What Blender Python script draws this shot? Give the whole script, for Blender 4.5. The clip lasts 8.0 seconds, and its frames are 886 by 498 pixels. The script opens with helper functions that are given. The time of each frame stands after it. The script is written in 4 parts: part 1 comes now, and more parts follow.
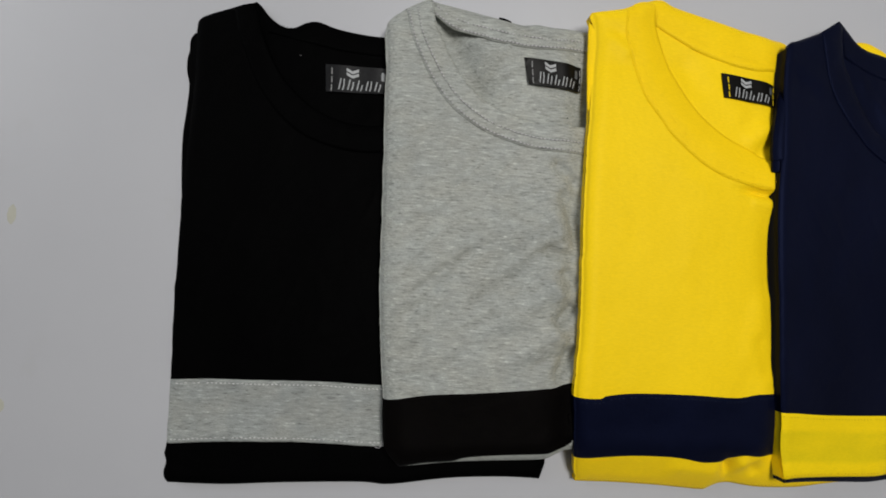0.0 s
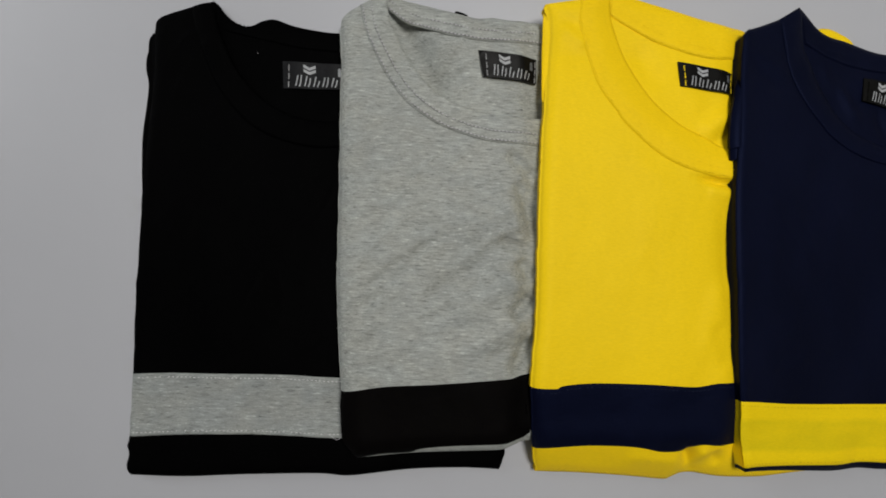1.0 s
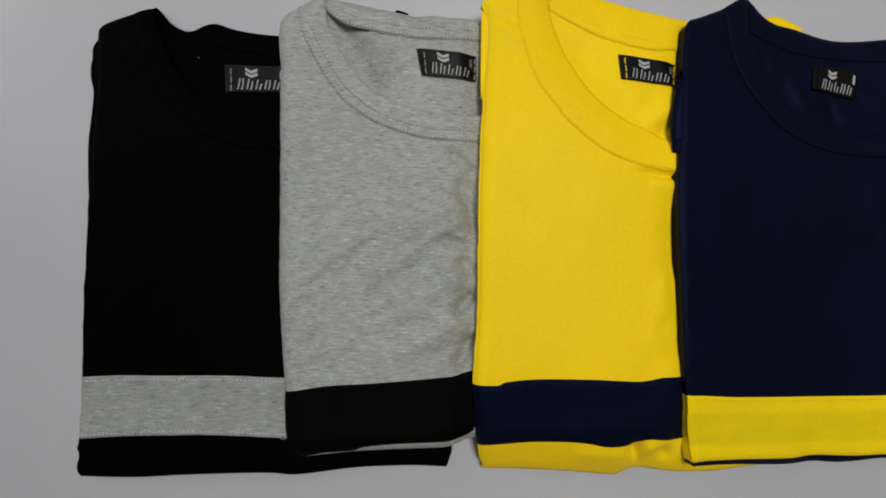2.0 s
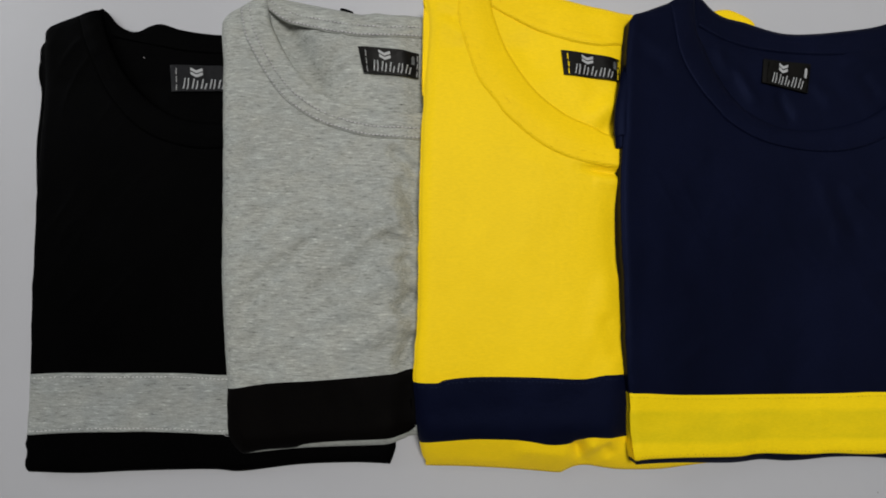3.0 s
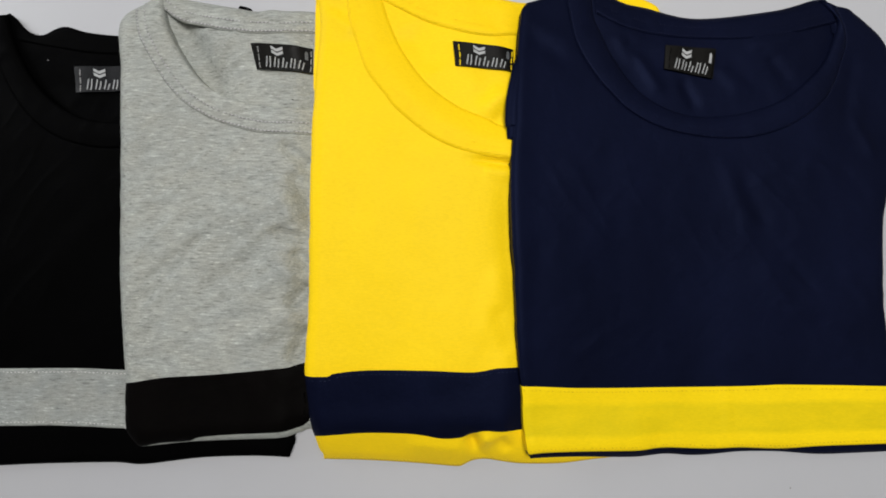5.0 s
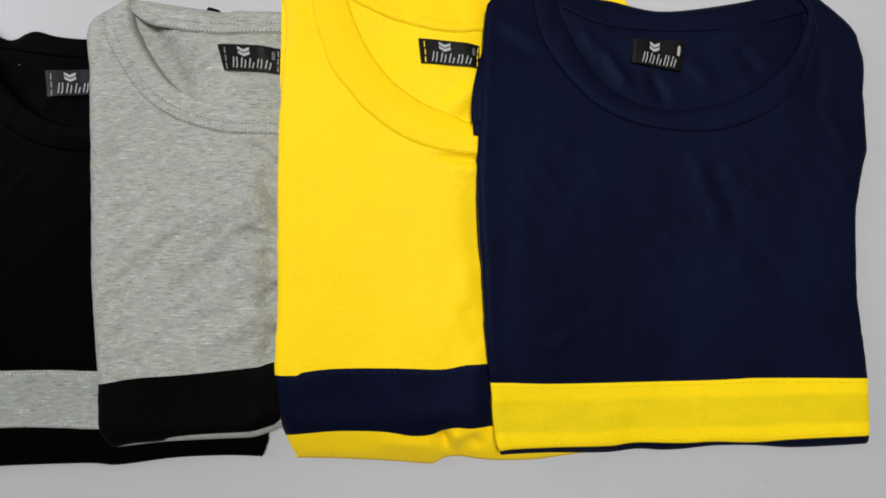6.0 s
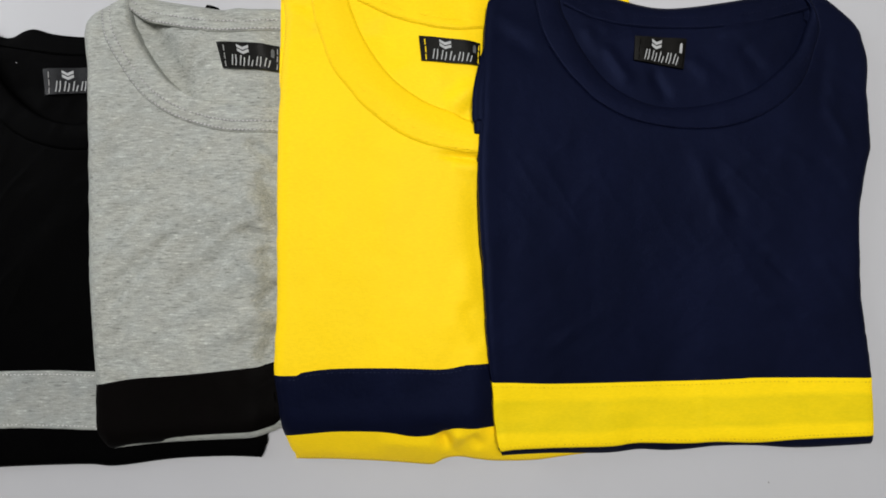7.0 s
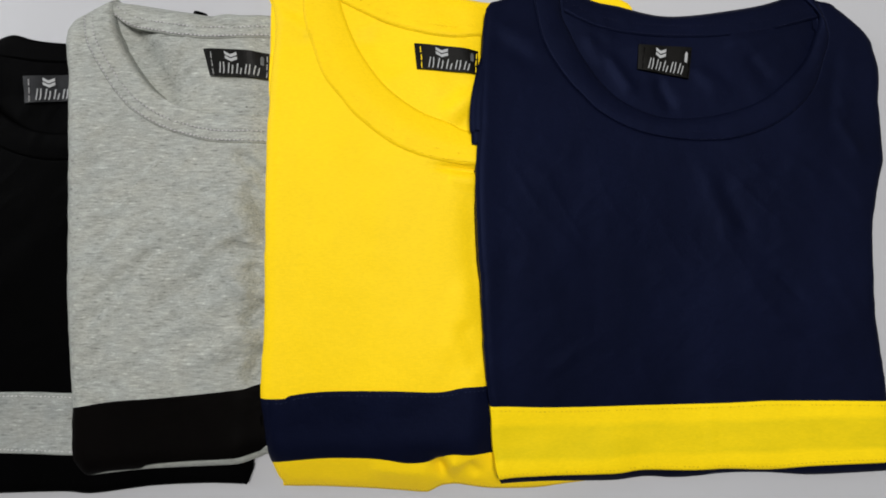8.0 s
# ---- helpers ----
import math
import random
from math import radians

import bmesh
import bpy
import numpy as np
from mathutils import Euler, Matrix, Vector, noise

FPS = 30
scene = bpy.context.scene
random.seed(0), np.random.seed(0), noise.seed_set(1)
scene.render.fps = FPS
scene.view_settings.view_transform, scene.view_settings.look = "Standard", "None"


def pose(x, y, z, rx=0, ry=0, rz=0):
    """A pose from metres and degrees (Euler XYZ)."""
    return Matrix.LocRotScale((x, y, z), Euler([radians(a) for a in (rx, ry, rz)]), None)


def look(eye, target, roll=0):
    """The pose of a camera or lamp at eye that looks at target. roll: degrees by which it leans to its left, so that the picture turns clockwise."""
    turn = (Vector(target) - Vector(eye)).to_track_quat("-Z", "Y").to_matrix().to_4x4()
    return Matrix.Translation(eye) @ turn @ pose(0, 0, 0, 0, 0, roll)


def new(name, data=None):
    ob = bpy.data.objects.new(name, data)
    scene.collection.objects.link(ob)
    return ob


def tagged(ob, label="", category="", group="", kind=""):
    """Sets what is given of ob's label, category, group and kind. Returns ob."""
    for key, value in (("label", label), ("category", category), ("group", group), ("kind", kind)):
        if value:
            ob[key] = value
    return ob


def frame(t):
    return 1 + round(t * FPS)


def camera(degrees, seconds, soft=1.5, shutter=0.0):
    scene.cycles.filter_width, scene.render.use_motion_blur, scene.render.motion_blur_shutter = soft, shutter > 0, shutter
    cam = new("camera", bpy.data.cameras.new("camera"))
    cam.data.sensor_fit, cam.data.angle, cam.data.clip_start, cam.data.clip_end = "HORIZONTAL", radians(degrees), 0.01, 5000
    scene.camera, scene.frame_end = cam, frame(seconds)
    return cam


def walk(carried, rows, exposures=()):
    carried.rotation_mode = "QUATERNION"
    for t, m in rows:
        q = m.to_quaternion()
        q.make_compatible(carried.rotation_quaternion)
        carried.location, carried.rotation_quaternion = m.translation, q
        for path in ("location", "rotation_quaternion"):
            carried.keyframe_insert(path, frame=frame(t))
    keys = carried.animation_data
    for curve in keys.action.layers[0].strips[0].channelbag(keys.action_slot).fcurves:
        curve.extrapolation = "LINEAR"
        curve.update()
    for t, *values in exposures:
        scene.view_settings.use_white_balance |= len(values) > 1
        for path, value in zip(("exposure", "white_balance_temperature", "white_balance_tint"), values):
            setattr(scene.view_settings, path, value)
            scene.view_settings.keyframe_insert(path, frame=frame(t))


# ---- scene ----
cam = camera(84.0, 8.0, soft=1.75, shutter=0.5)
PATH = [
    (0, (-0.0268, -0.0209, 0.3884), (0.1323, 0.0897, -1.6022), 58.24),
    (0.5, (-0.0073, -0.0239, 0.3901), (0.1364, 0.0818, -1.6020), 56.47),
    (1, (0.0131, -0.0241, 0.3938), (0.1380, 0.0812, -1.5995), 52.11),
    (1.5, (0.0389, -0.0239, 0.3960), (0.1431, 0.0809, -1.5985), 46.37),
    (3, (0.1174, -0.0229, 0.3988), (0.1671, 0.0694, -1.5984), 29.17),
    (3.5, (0.1418, -0.0239, 0.3995), (0.1719, 0.0697, -1.5980), 18.84),
    (4, (0.1625, -0.0256, 0.4001), (0.1772, 0.0655, -1.5977), 10.23),
    (4.5, (0.1881, -0.0257, 0.3995), (0.1842, 0.0622, -1.5986), -1.82),
    (5, (0.2136, -0.0263, 0.3986), (0.1926, 0.0612, -1.5994), -13.32),
    (6.5, (0.2445, -0.0287, 0.3971), (0.2028, 0.0561, -1.6006), -26.96),
    (7, (0.2407, -0.0289, 0.3950), (0.2018, 0.0574, -1.6027), -24.96),
    (7.5, (0.2376, -0.0271, 0.3901), (0.2043, 0.0755, -1.6070), -18.44),
    (8, (0.2419, -0.0222, 0.3784), (0.2119, 0.0964, -1.6179), -14.78),
]
EXPOSURES = [(0.0, -0.16), (0.5, -0.21), (1.0, -0.3), (1.5, -0.32), (3.0, -0.23), (3.5, -0.15), (4.0, 0.0), (4.5, 0.11), (5.0, 0.12), (6.5, 0.18), (7.5, 0.16), (8.0, 0.12)]
walk(cam, [(t, look(eye, target, roll)) for t, eye, target, roll in PATH], EXPOSURES)

# ---- world, lights and exposure ----
world = bpy.data.worlds.new("world")
scene.world = world
world.use_nodes = True
world.node_tree.nodes["Background"].inputs[0].default_value = (0.6, 0.65, 0.72, 1)
world.node_tree.nodes["Background"].inputs[1].default_value = 0.6


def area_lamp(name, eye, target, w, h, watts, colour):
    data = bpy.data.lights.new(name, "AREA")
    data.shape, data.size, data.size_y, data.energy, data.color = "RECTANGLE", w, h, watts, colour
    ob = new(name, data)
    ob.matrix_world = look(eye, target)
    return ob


area_lamp("ceiling_panel_lamp", (0.42, 0.28, 1.82), (0.42, 0.27, 0.0), 0.5, 0.5, 28.5, (1.0, 0.975, 0.94))
# added fill from the west, with no known source; brings out the wrinkles
area_lamp("side_fill_lamp", (-1.98, 1.1, 1.0), (0.2, 0.6, 0.6), 0.9, 1.2, 19.0, (0.95, 0.97, 1.0))


# ---- materials ----
def shader(name, rough=0.85):
    mat = bpy.data.materials.new(name)
    mat.use_nodes = True
    nodes, links = mat.node_tree.nodes, mat.node_tree.links
    bsdf = nodes["Principled BSDF"]
    bsdf.inputs["Roughness"].default_value = rough
    return mat, nodes, links, bsdf


def noise_tex(nodes, links, scale, stretch=(1, 1, 1), detail=4.0, rough=0.55):
    coord = nodes.new("ShaderNodeTexCoord")
    place = nodes.new("ShaderNodeMapping")
    place.inputs["Scale"].default_value = stretch
    tex = nodes.new("ShaderNodeTexNoise")
    tex.inputs["Scale"].default_value = scale
    tex.inputs["Detail"].default_value = detail
    tex.inputs["Roughness"].default_value = rough
    links.new(coord.outputs["Object"], place.inputs["Vector"])
    links.new(place.outputs["Vector"], tex.inputs["Vector"])
    return tex.outputs["Fac"]


def ramp(nodes, links, fac, stops):
    node = nodes.new("ShaderNodeValToRGB")
    while len(node.color_ramp.elements) < len(stops):
        node.color_ramp.elements.new(0.5)
    for el, (at, col) in zip(node.color_ramp.elements, stops):
        el.position, el.color = at, (*col, 1)
    links.new(fac, node.inputs["Fac"])
    return node.outputs["Color"]


def blend(nodes, links, kind, fac, a, b):
    node = nodes.new("ShaderNodeMix")
    node.data_type, node.blend_type = "RGBA", kind
    if isinstance(fac, float):
        node.inputs["Factor"].default_value = fac
    else:
        links.new(fac, node.inputs["Factor"])
    links.new(a, node.inputs[6])
    links.new(b, node.inputs[7])
    return node.outputs[2]


def bump(nodes, links, bsdf, heights):
    last = None
    for height, strength, dist in heights:
        node = nodes.new("ShaderNodeBump")
        node.inputs["Strength"].default_value = strength
        node.inputs["Distance"].default_value = dist
        links.new(height, node.inputs["Height"])
        if last:
            links.new(last, node.inputs["Normal"])
        last = node.outputs["Normal"]
    links.new(last, bsdf.inputs["Normal"])


def grey3(v):
    return (v, v, v)


def jersey(name, colour, spread=0.08, rough=0.58, gloss=0.1, thin=None, tint=(1, 1, 1)):
    """Plain dyed cotton jersey: fine knit ribs, slight fading. thin: the colour where a stripe is one layer, between its turned-in edges."""
    mat, nodes, links, bsdf = shader(name, rough)
    dark = tuple(c * (1 - spread) for c in colour)
    light = tuple(min(1.0, c * (1 + spread)) for c in colour)
    fade = ramp(nodes, links, noise_tex(nodes, links, 14, (1, 0.6, 1), 3), [(0.3, dark), (0.7, light)])
    yarn = ramp(nodes, links, noise_tex(nodes, links, 900, (0.3, 1, 1), 2), [(0.3, grey3(1 - max(spread, 0.07))), (0.7, grey3(1.0))])
    cloth = blend(nodes, links, "MULTIPLY", 1.0, fade, yarn)
    if thin:
        across = nodes.new("ShaderNodeAttribute")
        across.attribute_name = "across"
        ragged = nodes.new("ShaderNodeMath")
        ragged.operation, ragged.inputs[1].default_value = "MULTIPLY_ADD", 0.10
        links.new(noise_tex(nodes, links, 55, (0.35, 1, 1), 4, 0.65), ragged.inputs[0])
        links.new(across.outputs["Fac"], ragged.inputs[2])
        band = ramp(nodes, links, ragged.outputs[0], [(0.26, grey3(0.0)), (0.34, grey3(1.0)), (0.74, grey3(1.0)), (0.83, grey3(0.0))])
        mottle = ramp(nodes, links, noise_tex(nodes, links, 38, (0.4, 1, 1), 5, 0.7), [(0.3, grey3(0.35)), (0.68, grey3(1.0))])
        shade = blend(nodes, links, "MULTIPLY", 1.0, band, mottle)
        single = nodes.new("ShaderNodeRGB")
        single.outputs[0].default_value = (*thin, 1)
        cloth = blend(nodes, links, "MIX", shade, cloth, blend(nodes, links, "MULTIPLY", 1.0, single.outputs[0], yarn))
    links.new(cloth, bsdf.inputs["Base Color"])
    bsdf.inputs["Specular IOR Level"].default_value = gloss
    bsdf.inputs["Specular Tint"].default_value = (*tint, 1)
    knit = noise_tex(nodes, links, 1100, (1, 0.45, 1), 2)
    soft = noise_tex(nodes, links, 60, (1, 1, 1), 4)
    bump(nodes, links, bsdf, [(soft, 0.25, 0.002), (knit, 0.25, 0.0004)])
    return mat


def heather(name, tone):
    """Melange jersey: pale cotton with darker and lighter fibres running along the rows."""
    mat, nodes, links, bsdf = shader(name, 0.58)
    base = ramp(nodes, links, noise_tex(nodes, links, 170, (0.5, 1.3, 1), 4, 0.66),
                [(0.3, tuple(c * 0.88 for c in tone)), (0.5, tone), (0.72, tuple(c * 1.12 for c in tone))])
    fleck = ramp(nodes, links, noise_tex(nodes, links, 640, (0.2, 1.1, 1), 3, 0.7),
                 [(0.28, grey3(0.42)), (0.41, grey3(0.86)), (0.58, grey3(1.0)), (0.66, grey3(1.2)), (0.74, grey3(1.75))])
    grain = ramp(nodes, links, noise_tex(nodes, links, 1500, (0.6, 1, 1), 2), [(0.3, grey3(0.86)), (0.7, grey3(1.12))])
    tint = ramp(nodes, links, noise_tex(nodes, links, 48, (0.8, 1.2, 1), 3), [(0.35, (1.005, 1.0, 0.97)), (0.65, (0.982, 1.0, 1.0))])
    cloud = ramp(nodes, links, noise_tex(nodes, links, 22, (0.7, 1, 1), 4), [(0.3, grey3(0.92)), (0.7, grey3(1.06))])
    both = blend(nodes, links, "MULTIPLY", 1.0, blend(nodes, links, "MULTIPLY", 1.0, base, fleck), blend(nodes, links, "MULTIPLY", 1.0, grain, tint))
    links.new(blend(nodes, links, "MULTIPLY", 1.0, both, cloud), bsdf.inputs["Base Color"])
    bsdf.inputs["Specular IOR Level"].default_value = 0.2
    knit = noise_tex(nodes, links, 800, (0.5, 1.3, 1), 3)
    soft = noise_tex(nodes, links, 70, (0.7, 1.2, 1), 4)
    bump(nodes, links, bsdf, [(soft, 0.3, 0.002), (knit, 0.5, 0.0005)])
    return mat


def plain(name, colour, rough=0.6, spread=0.06, scale=200, depth=0.0002, gloss=0.25):
    mat, nodes, links, bsdf = shader(name, rough)
    col = ramp(nodes, links, noise_tex(nodes, links, scale, (1, 1, 1), 4),
               [(0.3, tuple(c * (1 - spread) for c in colour)), (0.7, tuple(min(1, c * (1 + spread)) for c in colour))])
    links.new(col, bsdf.inputs["Base Color"])
    bsdf.inputs["Specular IOR Level"].default_value = gloss
    bump(nodes, links, bsdf, [(noise_tex(nodes, links, scale * 3, (1, 1, 1), 3), 0.3, depth)])
    return mat


def table_paint():
    mat, nodes, links, bsdf = shader("white_laminate", 0.43)
    cloud = ramp(nodes, links, noise_tex(nodes, links, 5, (1, 1, 1), 4), [(0.3, (0.418, 0.424, 0.451)), (0.7, (0.444, 0.450, 0.476))])
    smudge = ramp(nodes, links, noise_tex(nodes, links, 30, (1, 0.7, 1), 5), [(0.2, (0.97, 0.965, 0.95)), (0.36, grey3(1.0))])
    speck = ramp(nodes, links, noise_tex(nodes, links, 420, (1, 1, 1), 2), [(0.17, grey3(0.9)), (0.21, grey3(1.0))])
    both = blend(nodes, links, "MULTIPLY", 1.0, cloud, smudge)
    links.new(blend(nodes, links, "MULTIPLY", 1.0, both, speck), bsdf.inputs["Base Color"])
    bsdf.inputs["Specular IOR Level"].default_value = 0.85
    bump(nodes, links, bsdf, [(noise_tex(nodes, links, 500, (1, 1, 1), 3), 0.15, 0.0002)])
    return mat


BLACK = jersey("black_jersey", (0.0008, 0.0008, 0.0009), 0.3, gloss=0.014)
BLACK_WARM = jersey("soft_black_jersey", (0.0021, 0.0017, 0.0016), 0.25, gloss=0.02)
NAVY = jersey("navy_jersey", (0.0025, 0.0035, 0.0124), 0.27, 0.53, gloss=0.1, tint=(0.33, 0.43, 1.0))
YELLOW = jersey("yellow_jersey", (0.93, 0.637, 0.006), 0.04, gloss=0.19, tint=(1.0, 0.885, 0.54))
YELLOW_RIB = jersey("yellow_rib_jersey", (0.918, 0.616, 0.006), 0.055, gloss=0.15, tint=(1.0, 0.885, 0.54))
YELLOW_STRIPE = jersey("yellow_stripe_jersey", (0.885, 0.635, 0.005), 0.04, gloss=0.14, tint=(1.0, 0.88, 0.50), thin=(0.69, 0.525, 0.005))
GREY = heather("grey_melange_jersey", (0.346, 0.358, 0.338))
GREY_STRIPE = heather("grey_melange_stripe", (0.300, 0.314, 0.304))
TABLE = table_paint()
STAIN = plain("yellowed_stain", (0.425, 0.42, 0.36), 0.5, 0.06, 250)
SPECK = plain("dark_speck", (0.24, 0.235, 0.23), 0.8, 0.2, 900)
WALL = plain("wall_paint", (0.5, 0.5, 0.485), 0.9, 0.04, 8, 0.001)
LABEL_BLACK = plain("black_satin_tape", (0.004, 0.0038, 0.0034), 0.42, 0.3, 300, gloss=0.10)
LABEL_GREY = plain("dark_grey_satin_tape", (0.0075, 0.0078, 0.009), 0.4, 0.35, 300, gloss=0.16)
PRINT = plain("silver_print", (0.37, 0.38, 0.39), 0.5, 0.15, 600)
PRINT_DULL = plain("dull_grey_print", (0.09, 0.095, 0.10), 0.5, 0.3, 600)
THREAD_BLUE = plain("faded_blue_thread", (0.017, 0.021, 0.043), 0.8, 0.2, 700, gloss=0.02)
THREAD_GREY = plain("grey_thread", (0.30, 0.30, 0.30), 0.8, 0.3, 700)
THREAD_SEAM = plain("grey_seam_thread", (0.53, 0.51, 0.54), 0.8, 0.3, 900)
# darker copy of the seam thread: shade between stitches put into its colour
THREAD_SHADE = plain("shaded_seam_thread", (0.22, 0.21, 0.22), 0.85, 0.3, 900)
THREAD_PALE = plain("pale_thread", (0.62, 0.62, 0.62), 0.8, 0.3, 700)
THREAD_YELLOW = plain("pale_yellow_thread", (0.95, 0.67, 0.02), 0.8, 0.1, 700, gloss=0.03)
THREAD_OCHRE = plain("ochre_thread", (0.66, 0.455, 0.009), 0.85, 0.3, 700)
THREAD_NAVY = plain("navy_thread", (0.012, 0.0135, 0.032), 0.8, 0.2, 700, gloss=0.02)
THREAD_BLACK = plain("black_thread", (0.0022, 0.0022, 0.0022), 0.8, 0.2, 700, gloss=0.02)


# ---- mesh helpers ----
def mesh_from(name, verts, faces, material, smooth=True):
    data = bpy.data.meshes.new(name)
    data.from_pydata([tuple(map(float, v)) for v in verts], [], faces)
    data.materials.append(material)
    if smooth:
        data.polygons.foreach_set("use_smooth", [True] * len(data.polygons))
    data.update()
    return data


def part(name, verts, faces, material, parent, label="", smooth=True, kind=""):
    """One mesh under a thing or a part; verts are given in world metres."""
    home = parent.matrix_world.translation if parent.parent is None else parent.parent.matrix_world.translation
    ob = new(name, mesh_from(name, [(v[0] - home[0], v[1] - home[1], v[2] - home[2]) for v in verts], faces, material, smooth))
    ob.parent = parent
    if label or kind:
        tagged(ob, label, kind=kind)
    return ob


def box(verts, faces, lo, hi):
    n = len(verts)
    verts += [(x, y, z) for z in (lo[2], hi[2]) for y in (lo[1], hi[1]) for x in (lo[0], hi[0])]
    faces += [[n + i for i in f] for f in ((0, 2, 3, 1), (4, 5, 7, 6), (0, 1, 5, 4), (2, 6, 7, 3), (0, 4, 6, 2), (1, 3, 7, 5))]


def spline(points, n):
    """n points at even steps along a smooth curve through the given ones."""
    p = np.array(points, float)
    if len(p) > 2:
        q = np.vstack([2 * p[0] - p[1], p, 2 * p[-1] - p[-2]])
        out = []
        for i in range(1, len(q) - 2):
            a, b, c, d = q[i - 1 : i + 3]
            k = np.linspace(0, 1, 12, endpoint=False)[:, None]
            out.append(0.5 * (2 * b + (c - a) * k + (2 * a - 5 * b + 4 * c - d) * k**2 + (3 * b - a - 3 * c + d) * k**3))
        p = np.vstack(out + [p[-1:]])
    run = np.r_[0, np.cumsum(np.hypot(*np.diff(p, axis=0).T))]
    at = np.linspace(0, run[-1], n)
    return np.stack([np.interp(at, run, p[:, 0]), np.interp(at, run, p[:, 1])], 1)


# ---- the height of the pile ----
CELL, X0, Y0, NX, NY = 0.002, -0.28, -0.25, 471, 261
GX, GY = np.meshgrid(X0 + CELL * np.arange(NX), Y0 + CELL * np.arange(NY))


def sample(field, x, y):
    u = np.clip((np.asarray(x) - X0) / CELL, 0, NX - 1.001)
    v = np.clip((np.asarray(y) - Y0) / CELL, 0, NY - 1.001)
    i, j = u.astype(int), v.astype(int)
    a, b = u - i, v - j
    return (field[j, i] * (1 - a) + field[j, i + 1] * a) * (1 - b) + (field[j + 1, i] * (1 - a) + field[j + 1, i + 1] * a) * b


def blur(field, metres):
    n = int(3 * metres / CELL)
    k = np.exp(-0.5 * (np.arange(-n, n + 1) * CELL / metres) ** 2)
    k /= k.sum()
    padded = np.pad(field, n, mode="edge")
    rows_done = np.apply_along_axis(lambda r: np.convolve(r, k, "valid"), 1, padded)
    return np.apply_along_axis(lambda r: np.convolve(r, k, "valid"), 0, rows_done)


def spread_out(field, cells):
    """The highest value within some cells to each side."""
    out = field.copy()
    for k in range(-cells, cells + 1):
        out = np.maximum(out, np.roll(field, k, 1))
    wide = out.copy()
    for k in range(-cells, cells + 1):
        wide = np.maximum(wide, np.roll(out, k, 0))
    return wide


def inside_depth(poly):
    """How far each cell lies inside the outline (outside: minus)."""
    best, odd = np.full(GX.shape, 1e9), np.zeros(GX.shape, bool)
    for (ax, ay), (bx, by) in zip(poly, np.roll(poly, -1, 0)):
        dx, dy = bx - ax, by - ay
        k = np.clip(((GX - ax) * dx + (GY - ay) * dy) / (dx * dx + dy * dy + 1e-15), 0, 1)
        best = np.minimum(best, (GX - ax - k * dx) ** 2 + (GY - ay - k * dy) ** 2)
        if dy:
            odd ^= ((ay > GY) != (by > GY)) & (GX < ax + dx * (GY - ay) / dy)
    return np.where(odd, 1, -1) * np.sqrt(best)


TABLE_TOP = -0.003
PILE = {"height": np.full(GX.shape, TABLE_TOP)}


def ripple(x, y, seed, size, amp):
    return amp * np.array([noise.noise((a / size + seed, b / (size * 1.4) - seed, seed * 0.7)) for a, b in zip(np.ravel(x), np.ravel(y))]).reshape(np.shape(x))


def crease(x, y, line):
    """A soft ridge (or a valley, when high is minus) along a line."""
    ax, ay, bx, by, high, wide = line
    dx, dy = bx - ax, by - ay
    k = ((x - ax) * dx + (y - ay) * dy) / (dx * dx + dy * dy)
    away = np.hypot(x - ax - np.clip(k, 0, 1) * dx, y - ay - np.clip(k, 0, 1) * dy)
    return high * np.exp(-((away / wide) ** 2)) * np.clip(np.sin(np.pi * np.clip(k, 0.03, 0.97)) * 1.5, 0, 1)


def wrinkle(x, y, seed, angle, size, amp):
    """Thin irregular ridges that run one way across the cloth."""
    c, n = math.cos(radians(angle)), math.sin(radians(angle))
    flat = zip(np.ravel(x), np.ravel(y))
    out = [1 - min(1.0, 3.0 * abs(noise.noise(((a * c + b * n) / (size * 3.2) + seed, (b * c - a * n) / size - seed, seed * 1.3)))) for a, b in flat]
    where = [max(0.0, min(1.0, 0.5 + 1.6 * noise.noise((a / 0.06 - seed, b / 0.06 + seed, 2.2)))) for a, b in zip(np.ravel(x), np.ravel(y))]
    return amp * (np.array(out) ** 2 * np.array(where)).reshape(np.shape(x))


